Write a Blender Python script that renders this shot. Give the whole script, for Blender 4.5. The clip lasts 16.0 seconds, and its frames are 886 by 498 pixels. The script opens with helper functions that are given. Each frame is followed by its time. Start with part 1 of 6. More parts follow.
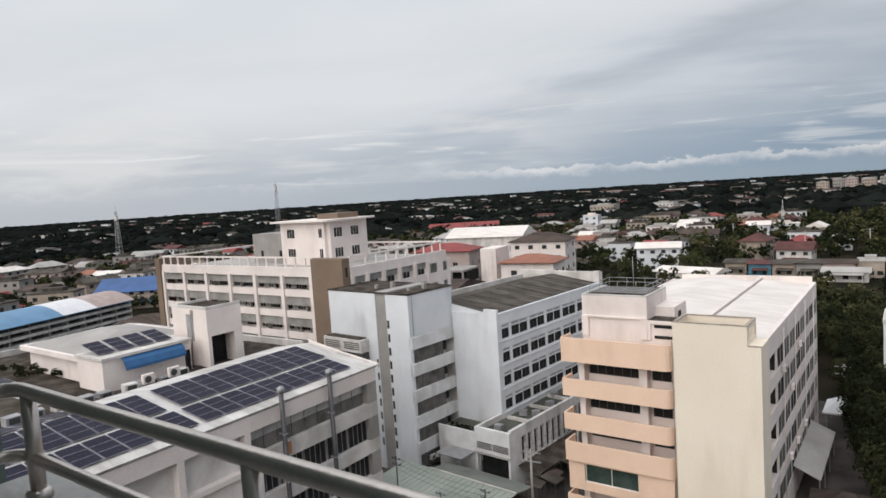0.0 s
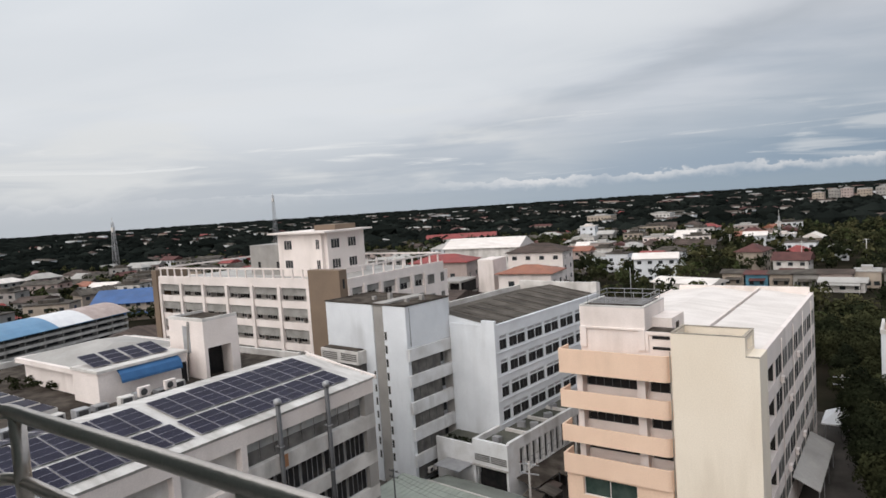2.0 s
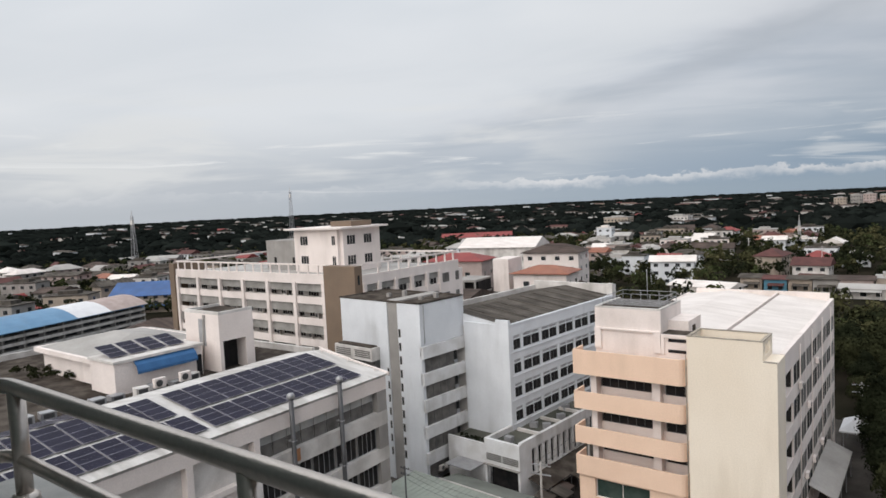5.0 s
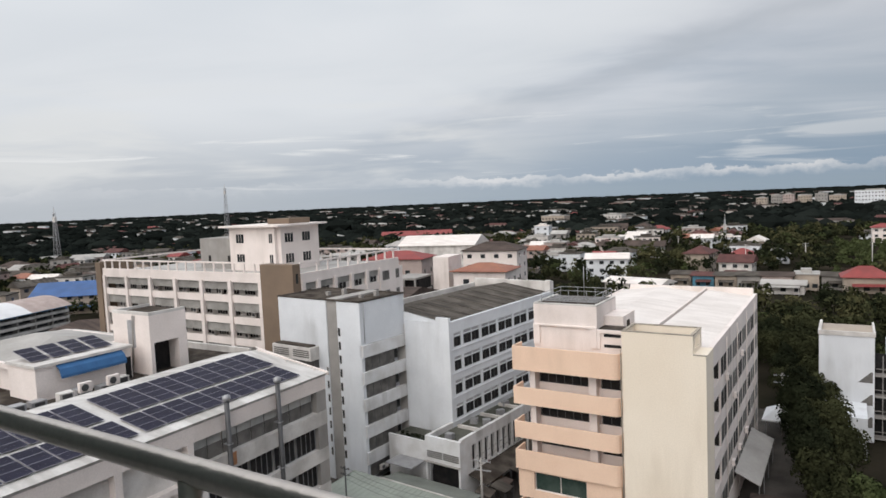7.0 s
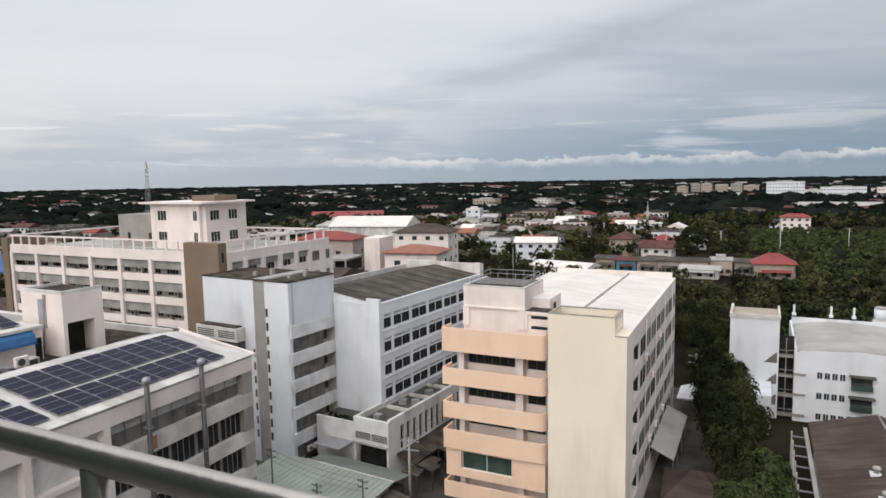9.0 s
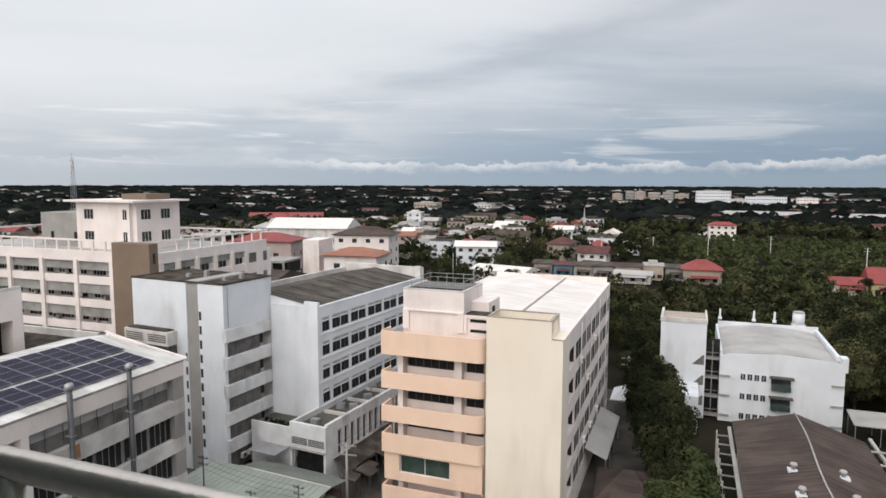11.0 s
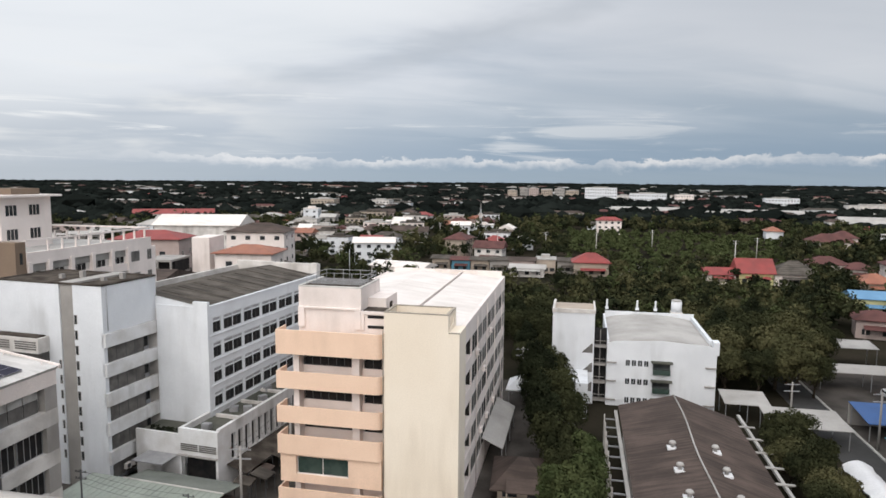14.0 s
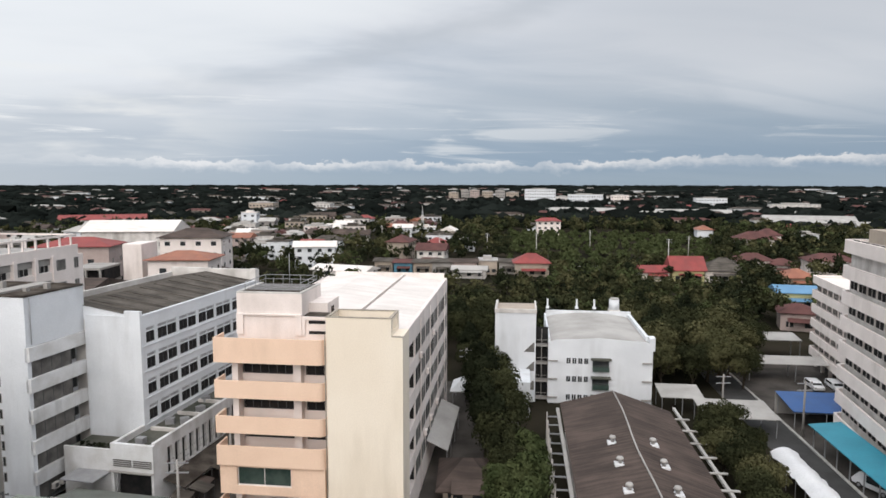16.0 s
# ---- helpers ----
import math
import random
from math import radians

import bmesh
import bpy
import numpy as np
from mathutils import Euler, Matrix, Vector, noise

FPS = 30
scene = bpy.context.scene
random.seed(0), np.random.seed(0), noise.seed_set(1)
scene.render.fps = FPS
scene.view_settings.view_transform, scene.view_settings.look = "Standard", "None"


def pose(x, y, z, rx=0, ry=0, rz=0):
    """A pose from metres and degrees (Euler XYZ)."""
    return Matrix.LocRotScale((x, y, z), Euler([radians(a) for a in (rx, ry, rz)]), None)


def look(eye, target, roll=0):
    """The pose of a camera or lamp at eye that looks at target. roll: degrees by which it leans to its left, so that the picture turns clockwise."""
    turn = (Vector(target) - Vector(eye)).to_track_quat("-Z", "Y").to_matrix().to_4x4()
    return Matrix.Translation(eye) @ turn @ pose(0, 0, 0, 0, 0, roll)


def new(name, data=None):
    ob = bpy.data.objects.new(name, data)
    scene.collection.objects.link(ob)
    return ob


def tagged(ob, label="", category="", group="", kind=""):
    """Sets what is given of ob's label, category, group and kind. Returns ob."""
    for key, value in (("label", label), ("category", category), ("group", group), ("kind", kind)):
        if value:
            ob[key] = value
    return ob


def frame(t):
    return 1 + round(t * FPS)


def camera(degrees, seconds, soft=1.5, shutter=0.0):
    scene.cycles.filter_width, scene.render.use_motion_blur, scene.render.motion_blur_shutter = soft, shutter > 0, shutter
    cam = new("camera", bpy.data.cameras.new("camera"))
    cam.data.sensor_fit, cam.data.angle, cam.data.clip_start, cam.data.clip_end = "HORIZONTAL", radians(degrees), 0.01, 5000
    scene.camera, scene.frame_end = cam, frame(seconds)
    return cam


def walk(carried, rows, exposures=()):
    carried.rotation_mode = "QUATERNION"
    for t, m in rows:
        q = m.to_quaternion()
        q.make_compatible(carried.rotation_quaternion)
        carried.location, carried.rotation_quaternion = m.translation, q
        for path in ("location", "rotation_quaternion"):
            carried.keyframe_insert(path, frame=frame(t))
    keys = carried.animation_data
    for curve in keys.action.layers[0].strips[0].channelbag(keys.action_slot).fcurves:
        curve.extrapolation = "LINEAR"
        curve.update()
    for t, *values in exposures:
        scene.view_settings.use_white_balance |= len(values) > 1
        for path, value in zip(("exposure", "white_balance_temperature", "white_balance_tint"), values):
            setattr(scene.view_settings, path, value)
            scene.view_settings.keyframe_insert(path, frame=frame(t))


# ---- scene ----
cam = camera(68.50, 16.0, soft=1.6)
PATH = [
    (0, 0.114, -0.194, 35.634, 85.104, 3.731, 35.946),
    (0.5, 0.062, -0.167, 35.644, 85.708, 3.618, 34.937),
    (1, 0.043, -0.160, 35.639, 84.880, 3.417, 34.341),
    (1.5, 0.069, -0.153, 35.623, 85.874, 4.107, 34.428),
    (2, 0.068, -0.155, 35.650, 86.051, 3.809, 35.705),
    (2.5, 0.053, -0.162, 35.627, 84.800, 2.860, 38.969),
    (3, 0.055, -0.182, 35.632, 84.421, 2.858, 40.413),
    (3.5, 0.058, -0.170, 35.617, 85.203, 2.584, 40.201),
    (6, -0.119, -0.026, 35.514, 86.364, 2.906, 34.258),
    (6.5, -0.158, -0.029, 35.492, 86.507, 2.674, 32.902),
    (7, -0.169, 0.013, 35.507, 85.615, 2.540, 31.825),
    (7.5, -0.192, 0.028, 35.495, 84.627, 2.078, 30.228),
    (8, -0.191, 0.035, 35.502, 84.094, 1.534, 27.959),
    (10.5, -0.172, 0.057, 35.480, 84.003, 0.300, 23.165),
    (11, -0.162, 0.032, 35.495, 84.073, -0.138, 20.771),
    (11.5, -0.074, 0.087, 35.457, 84.029, 0.249, 19.313),
    (12, -0.039, 0.101, 35.451, 84.284, 0.189, 17.808),
    (12.5, -0.011, 0.117, 35.438, 84.388, -0.284, 16.365),
    (13, 0.023, 0.137, 35.427, 84.203, -0.850, 14.099),
    (13.5, 0.057, 0.157, 35.415, 83.889, -0.550, 12.984),
    (14, 0.063, 0.161, 35.414, 83.777, -0.452, 11.889),
    (14.5, 0.086, 0.217, 35.416, 83.633, -0.544, 10.228),
    (15, 0.108, 0.269, 35.417, 83.450, -0.065, 8.778),
    (15.5, 0.129, 0.288, 35.418, 83.902, -0.163, 7.319),
    (16, 0.124, 0.273, 35.423, 84.014, -0.070, 6.755),
]
walk(cam, [(r[0], pose(*r[1:])) for r in PATH], [(0, -0.19), (3.5, -0.19), (8, -0.16), (11, -0.04), (13.5, 0.0), (16, 0.03)])

# ---- world: broken overcast, brighter overhead than near the horizon ----
SUN_EL, SUN_AZ = 40.0, 179.0


def build_world():
    world = bpy.data.worlds.new("overcast_sky")
    scene.world = world
    world.use_nodes = True
    nt = world.node_tree
    nt.nodes.clear()
    N, L = nt.nodes.new, nt.links.new

    def math_node(op, a, b=None, c=None):
        n = N("ShaderNodeMath")
        n.operation = op
        for i, v in enumerate((a, b, c)):
            if v is None:
                continue
            if isinstance(v, (int, float)):
                n.inputs[i].default_value = v
            else:
                L(v, n.inputs[i])
        return n.outputs[0]

    def remap(v, a, b, lo=0.0, hi=1.0):
        n = N("ShaderNodeMapRange")
        n.interpolation_type = "SMOOTHSTEP"
        L(v, n.inputs[0])
        for i, x in zip((1, 2, 3, 4), (a, b, lo, hi)):
            n.inputs[i].default_value = x
        return n.outputs[0]

    def mix(fac, a, b, mode="MIX"):
        n = N("ShaderNodeMix")
        n.data_type, n.blend_type = "RGBA", mode
        if isinstance(fac, (int, float)):
            n.inputs[0].default_value = fac
        else:
            L(fac, n.inputs[0])
        for i, v in ((6, a), (7, b)):
            if isinstance(v, tuple):
                n.inputs[i].default_value = (*v, 1)
            else:
                L(v, n.inputs[i])
        return n.outputs[2]

    def noise_node(vec, scale, detail, rough=0.55, distortion=0.0):
        n = N("ShaderNodeTexNoise")
        L(vec, n.inputs["Vector"])
        n.inputs["Scale"].default_value = scale
        n.inputs["Detail"].default_value = detail
        n.inputs["Roughness"].default_value = rough
        n.inputs["Distortion"].default_value = distortion
        return n.outputs["Fac"]

    def combine(x, y, z):
        n = N("ShaderNodeCombineXYZ")
        for i, v in enumerate((x, y, z)):
            if isinstance(v, (int, float)):
                n.inputs[i].default_value = v
            else:
                L(v, n.inputs[i])
        return n.outputs[0]

    coord = N("ShaderNodeTexCoord")
    sep = N("ShaderNodeSeparateXYZ")
    L(coord.outputs["Generated"], sep.inputs[0])
    x, y, z = sep.outputs
    up = math_node("MAXIMUM", z, 0.0)
    az = math_node("ARCTAN2", x, y)

    sky = N("ShaderNodeTexSky")
    sky.sky_type, sky.sun_disc = "NISHITA", False
    sky.sun_elevation, sky.sun_rotation = radians(SUN_EL), radians(SUN_AZ)
    blue = mix(1.0, sky.outputs[0], (SKY_GAIN, SKY_GAIN, SKY_GAIN), "MULTIPLY")

    # flat cloud deck seen in perspective: streaks that grow long towards the horizon
    deck = math_node("ADD", up, 0.10)
    px, py = math_node("DIVIDE", x, deck), math_node("DIVIDE", y, deck)
    # the streaks run across the view, rising to the right
    sx = math_node("ADD", math_node("MULTIPLY", px, 0.50), math_node("MULTIPLY", py, 0.28))
    sy = math_node("SUBTRACT", math_node("MULTIPLY", py, 0.95), math_node("MULTIPLY", px, 0.45))
    vec = combine(sx, sy, 3.7)
    large = noise_node(vec, 0.42, 2.5, 0.5, 0.5)
    fine = noise_node(vec, 1.1, 5.0, 0.5, 0.7)
    wisps = noise_node(combine(math_node("MULTIPLY", sx, 0.55), math_node("MULTIPLY", sy, 1.3), 8.1), 1.0, 4.0, 0.5, 0.5)
    thick = math_node("ADD", math_node("MULTIPLY", large, 0.58), math_node("MULTIPLY", fine, 0.42))
    grey = mix(remap(thick, 0.39, 0.60), (0.505, 0.545, 0.600), (0.760, 0.765, 0.790))
    # thin gaps let the blue through, low over the horizon more than above
    gap = math_node("MULTIPLY", remap(wisps, 0.50, 0.32), remap(up, 0.26, 0.03, 0.10, 0.42))
    deck_col = mix(gap, grey, (0.370, 0.440, 0.520))
    deck_col = mix(0.12, deck_col, blue)
    # broad pale veil in the west (to the left), thinning to the east
    veil = noise_node(combine(math_node("MULTIPLY", az, 1.3), math_node("MULTIPLY", up, 4.0), 4.4), 1.6, 3.0, 0.5, 0.4)
    deck_col = mix(math_node("MULTIPLY", remap(veil, 0.40, 0.66), remap(az, 0.35, -0.7, 0.10, 0.70)), deck_col, (0.800, 0.800, 0.815))
    # a long dark roll rises to the east; the deck is paler above it and greyer below and beyond
    wob = noise_node(combine(math_node("MULTIPLY", az, 2.6), math_node("MULTIPLY", up, 9.0), 6.3), 1.3, 4.0, 0.55, 0.5)
    line = math_node("ADD", math_node("SUBTRACT", up, math_node("ADD", math_node("MULTIPLY", az, 0.25), 0.262)), math_node("MULTIPLY", math_node("SUBTRACT", wob, 0.5), 0.12))
    pale = math_node("MULTIPLY", remap(line, -0.01, 0.05), remap(az, 0.25, -0.35, 0.0, 0.66))
    deck_col = mix(pale, deck_col, (0.820, 0.838, 0.850))
    east = math_node("MULTIPLY", remap(az, -0.35, 0.30), remap(up, 0.09, 0.26, 0.15, 0.42))
    deck_col = mix(east, deck_col, (0.455, 0.490, 0.530))
    roll = math_node("MULTIPLY", math_node("MULTIPLY", remap(line, -0.050, -0.012), remap(line, 0.022, -0.012)), remap(az, -0.75, -0.2, 0.12, 0.36))
    deck_col = mix(roll, deck_col, (0.415, 0.455, 0.500))
    # bright breaks low in the west, long and thin
    low = combine(math_node("MULTIPLY", az, 3.4), math_node("MULTIPLY", up, 40.0), 1.3)
    streak = noise_node(low, 1.15, 5.0, 0.6, 0.6)
    zone = math_node("MULTIPLY", remap(up, 0.012, 0.035), remap(up, 0.17, 0.07))
    bright = math_node("MULTIPLY", math_node("MULTIPLY", remap(streak, 0.54, 0.68), zone), remap(az, 0.2, -0.6, 0.35, 0.85))
    # wider pale openings in the deck low in the west
    broad = noise_node(combine(math_node("MULTIPLY", az, 2.4), math_node("MULTIPLY", up, 17.0), 7.7), 1.3, 4.0, 0.55, 0.4)
    opening = math_node("MULTIPLY", math_node("MULTIPLY", remap(broad, 0.44, 0.64), math_node("MULTIPLY", remap(up, 0.015, 0.05), remap(up, 0.20, 0.09))), remap(az, -0.30, -0.65, 0.0, 0.75))
    # blue-grey bank behind the horizon, and a row of cumulus tops before it
    bank = mix(remap(az, -1.2, 0.0), (0.540, 0.565, 0.595), (0.270, 0.365, 0.470))
    deck_col = mix(remap(up, 0.15, 0.030, 0.0, 0.85), deck_col, bank)
    deck_col = mix(opening, deck_col, (0.80, 0.80, 0.785))
    deck_col = mix(bright, deck_col, (0.86, 0.86, 0.85))
    heap_top = noise_node(combine(az, math_node("MULTIPLY", up, 1.6), 5.2), 34.0, 6.0, 0.62)
    heap_mod = noise_node(combine(az, 0.0, 9.9), 3.1, 2.0)
    top = math_node("ADD", math_node("MULTIPLY", heap_top, 0.034), math_node("MULTIPLY", heap_mod, 0.030))
    top = math_node("ADD", top, -0.001)
    under = math_node("SUBTRACT", top, up)
    heap = math_node("MULTIPLY", remap(under, -0.0006, 0.0024), remap(under, 0.017, 0.002))
    heap = math_node("MULTIPLY", heap, remap(az, -0.72, -0.48, 0.25, 1.0))
    deck_col = mix(math_node("MULTIPLY", heap, remap(noise_node(combine(az, 0.0, 2.2), 7.0, 3.0), 0.35, 0.62, 0.30, 0.95)), deck_col, (0.78, 0.78, 0.785))
    haze = remap(up, 0.026, 0.002, 0.0, 0.55)
    deck_col = mix(haze, deck_col, mix(remap(az, -1.0, -0.2), (0.50, 0.53, 0.56), (0.365, 0.435, 0.490)))

    # an overcast dome is about three times brighter overhead than low down
    side = remap(az, -0.8, 0.45, 1.06, 0.92)
    gain = math_node("MULTIPLY", remap(up, 0.16, 0.95, 1.0, DOME_GAIN), side)
    final = mix(1.0, deck_col, combine(math_node("MULTIPLY", gain, 0.985), gain, math_node("MULTIPLY", gain, 1.022)), "MULTIPLY")
    bg = N("ShaderNodeBackground")
    L(final, bg.inputs[0])
    bg.inputs[1].default_value = 1.0
    out = N("ShaderNodeOutputWorld")
    L(bg.outputs[0], out.inputs[0])


SKY_GAIN, DOME_GAIN = 0.10, 1.9
build_world()
sun_data = bpy.data.lights.new("sun", "SUN")
sun_data.energy, sun_data.angle, sun_data.color = 2.6, radians(75), (1.0, 0.93, 0.86)
sun = new("sun", sun_data)
_a, _e = radians(SUN_AZ), radians(SUN_EL)
sun.matrix_world = look((0, 0, 200), (-100 * math.sin(_a) * math.cos(_e), -100 * math.cos(_a) * math.cos(_e), 200 - 100 * math.sin(_e)))


# ---- materials ----
def surface(name, c1, c2, rough=0.8, scale=0.5, fine=14.0, bump=0.0, streak=0.0, dirt=(0.10, 0.09, 0.08), metal=0.0, island=0.0, spec=0.4, run_scale=None):
    """A weathered surface: two tones in patches, fine grain, rain streaks with a shape of their own, per-piece tint."""
    m = bpy.data.materials.new(name)
    m.use_nodes = True
    nt = m.node_tree
    N, L = nt.nodes.new, nt.links.new
    bs = nt.nodes["Principled BSDF"]
    bs.inputs["Roughness"].default_value = rough
    bs.inputs["Metallic"].default_value = metal
    bs.inputs["Specular IOR Level"].default_value = spec
    geo = N("ShaderNodeNewGeometry")

    def tex(sc, detail, vec=None):
        n = N("ShaderNodeTexNoise")
        n.inputs["Scale"].default_value, n.inputs["Detail"].default_value = sc, detail
        L(vec or geo.outputs["Position"], n.inputs["Vector"])
        return n.outputs["Fac"]

    def ramp(v, a, b):
        n = N("ShaderNodeMapRange")
        n.inputs[1].default_value, n.inputs[2].default_value = a, b
        L(v, n.inputs[0])
        return n.outputs[0]

    def mix(f, a, b, mode="MIX"):
        n = N("ShaderNodeMix")
        n.data_type, n.blend_type = "RGBA", mode
        if isinstance(f, float):
            n.inputs[0].default_value = f
        else:
            L(f, n.inputs[0])
        for i, v in ((6, a), (7, b)):
            if isinstance(v, tuple):
                n.inputs[i].default_value = (*v, 1)
            else:
                L(v, n.inputs[i])
        return n.outputs[2]

    big, small = tex(scale, 4), tex(fine, 3)
    col = mix(ramp(big, 0.35, 0.65), c1, c2)
    col = mix(ramp(small, 0.2, 0.8), col, mix(0.16, col, (0.0, 0.0, 0.0)))
    if streak:
        mp = N("ShaderNodeMapping")
        mp.inputs["Scale"].default_value = run_scale or (0.55, 0.55, 0.09)
        L(geo.outputs["Position"], mp.inputs["Vector"])
        patch = ramp(tex(0.11, 2), *((0.25, 0.45) if run_scale else (0.42, 0.62)))
        run = ramp(tex(1.0, 6, mp.outputs[0]), *((0.42, 0.62) if run_scale else (0.46, 0.78)))
        both = N("ShaderNodeMath")
        both.operation = "MULTIPLY"
        L(patch, both.inputs[0])
        L(run, both.inputs[1])
        st = both.outputs[0]
        n = N("ShaderNodeMath")
        n.operation = "MULTIPLY"
        L(st, n.inputs[0])
        n.inputs[1].default_value = streak
        col = mix(n.outputs[0], col, dirt)
    if island:
        n = N("ShaderNodeHueSaturation")
        mr = N("ShaderNodeMapRange")
        mr.inputs[3].default_value, mr.inputs[4].default_value = 1 - island, 1 + island
        L(geo.outputs["Random Per Island"], mr.inputs[0])
        L(mr.outputs[0], n.inputs["Value"])
        L(col, n.inputs["Color"])
        col = n.outputs[0]
    L(col, bs.inputs["Base Color"])
    if bump:
        b = N("ShaderNodeBump")
        b.inputs["Strength"].default_value, b.inputs["Distance"].default_value = bump, 0.05
        L(small, b.inputs["Height"])
        L(b.outputs[0], bs.inputs["Normal"])
    return m


M = {}
M["white"] = surface("white_wall_paint", (0.75, 0.77, 0.80), (0.67, 0.69, 0.72), 0.8, 0.25, 9, 0.1, 0.42, (0.27, 0.265, 0.26))
M["white_old"] = surface("stained_white_paint", (0.72, 0.69, 0.66), (0.52, 0.49, 0.465), 0.85, 0.5, 9, 0.15, 0.75, (0.20, 0.18, 0.16))
M["white_warm"] = surface("warm_white_paint", (0.86, 0.775, 0.735), (0.77, 0.69, 0.65), 0.8, 0.3, 9, 0.1, 0.5, (0.34, 0.29, 0.25))
M["cream"] = surface("cream_wall_paint", (0.92, 0.825, 0.695), (0.87, 0.765, 0.63), 0.8, 0.12, 9, 0.08, 0.35, (0.44, 0.36, 0.26))
M["peach"] = surface("peach_wall_paint", (0.90, 0.66, 0.50), (0.84, 0.60, 0.45), 0.8, 0.2, 9, 0.1, 0.35, (0.40, 0.27, 0.19))
M["brown_wall"] = surface("brown_wall_paint", (0.225, 0.162, 0.116), (0.185, 0.135, 0.098), 0.8, 0.2, 8, 0.1, 0.2, (0.12, 0.09, 0.06))
M["grey_wall"] = surface("grey_concrete", (0.36, 0.34, 0.32), (0.28, 0.265, 0.25), 0.85, 0.3, 8, 0.15, 0.4)
M["grey_panel"] = surface("grey_netting_panel", (0.19, 0.18, 0.17), (0.10, 0.096, 0.092), 0.8, 0.7, 6, 0.1, 0.3, spec=0.1)
# opaque near-black stands in for unlit rooms behind panes and openings
M["painted_inner_dark"] = surface("inner_dark_as_colour", (0.020, 0.020, 0.022), (0.035, 0.033, 0.032), 0.6, 1.2, 6, spec=0.05)
M["glass"] = surface("dark_window_glass", (0.022, 0.026, 0.030), (0.050, 0.054, 0.056), 0.12, 0.6, 3, spec=0.6)
M["glass_green"] = surface("green_tinted_glass", (0.030, 0.052, 0.044), (0.060, 0.085, 0.074), 0.25, 0.8, 3, spec=0.6)
M["roof_white"] = surface("white_metal_roofing", (0.82, 0.76, 0.72), (0.72, 0.66, 0.62), 0.7, 0.22, 5, 0.05, 0.30, (0.46, 0.41, 0.37), run_scale=(0.15, 0.7, 0.15))
M["roof_dark"] = surface("mouldy_flat_roof", (0.045, 0.038, 0.033), (0.11, 0.095, 0.082), 0.95, 0.6, 5, 0.2, spec=0.0)
M["roof_grey"] = surface("weathered_grey_roof_sheet", (0.135, 0.120, 0.104), (0.075, 0.066, 0.057), 0.9, 0.35, 4, 0.2, 0.75, (0.042, 0.037, 0.033), run_scale=(0.18, 1.6, 0.18), spec=0.1)
M["roof_brown"] = surface("old_brown_grey_roof_sheet", (0.118, 0.089, 0.077), (0.074, 0.057, 0.050), 0.85, 0.22, 3, 0.2, 0.58, (0.036, 0.030, 0.027), run_scale=(0.16, 1.5, 0.16), spec=0.1)
M["roof_light"] = surface("light_grey_roof", (0.44, 0.42, 0.40), (0.33, 0.315, 0.295), 0.8, 0.2, 4, 0.1, 0.2)
M["roof_red"] = surface("red_roof_tile", (0.28, 0.055, 0.050), (0.21, 0.045, 0.042), 0.7, 0.3, 4, 0.2, 0.2)
M["roof_orange"] = surface("orange_roof_tile", (0.33, 0.135, 0.085), (0.25, 0.10, 0.065), 0.7, 0.3, 4, 0.2, 0.2)
M["roof_maroon"] = surface("dark_maroon_roof_tile", (0.13, 0.06, 0.055), (0.09, 0.045, 0.042), 0.75, 0.3, 4, 0.2, spec=0.1)
M["roof_blue"] = surface("blue_metal_roofing", (0.038, 0.11, 0.30), (0.030, 0.085, 0.23), 0.5, 0.25, 5, 0.05, 0.2)
M["roof_skyblue"] = surface("light_blue_metal_roofing", (0.13, 0.28, 0.45), (0.105, 0.235, 0.39), 0.5, 0.25, 5, 0.05, 0.2)
M["roof_teal"] = surface("turquoise_canopy_sheet", (0.040, 0.28, 0.38), (0.034, 0.235, 0.32), 0.5, 0.3, 5, 0.05)
M["roof_green"] = surface("pale_green_metal_roofing", (0.36, 0.395, 0.345), (0.26, 0.29, 0.25), 0.6, 0.2, 4, 0.05, 0.25)
M["roof_pale"] = surface("pale_stained_roof_paint", (0.66, 0.64, 0.62), (0.52, 0.50, 0.48), 0.8, 0.3, 5, 0.1, 0.6, (0.30, 0.28, 0.26), run_scale=(0.2, 1.0, 0.2))
M["roof_greygreen"] = surface("dull_grey_green_roofing", (0.21, 0.225, 0.20), (0.15, 0.16, 0.145), 0.8, 0.3, 4, 0.1, 0.3, spec=0.1)
M["white_grime"] = surface("rain_stained_white_paint", (0.74, 0.74, 0.75), (0.60, 0.59, 0.58), 0.85, 0.5, 9, 0.12, 0.85, (0.20, 0.185, 0.17))
M["louvre_grey"] = surface("light_grey_louvre", (0.40, 0.40, 0.41), (0.29, 0.29, 0.30), 0.7, 0.8, 8, 0.1, 0.3)
M["screen_grey"] = surface("pale_grey_sun_screen", (0.36, 0.345, 0.325), (0.24, 0.23, 0.215), 0.8, 0.5, 6, 0.1, 0.4)
M["pane_grey"] = surface("curtained_window_glass", (0.040, 0.038, 0.037), (0.090, 0.084, 0.080), 0.4, 0.9, 5, spec=0.2)
M["cap_dirt"] = surface("dirty_cream_capping", (0.42, 0.37, 0.30), (0.24, 0.21, 0.175), 0.9, 0.9, 8, 0.2, 0.5)
M["green_mould"] = surface("wet_mossy_roof_floor", (0.055, 0.060, 0.048), (0.11, 0.108, 0.092), 0.75, 0.35, 4, 0.1, spec=0.1)
M["metal_grey"] = surface("grey_metal", (0.40, 0.40, 0.41), (0.32, 0.32, 0.33), 0.45, 0.8, 8, metal=0.4)
M["metal_dark"] = surface("dark_metal", (0.10, 0.10, 0.105), (0.07, 0.07, 0.072), 0.5, 0.8, 8, metal=0.3)
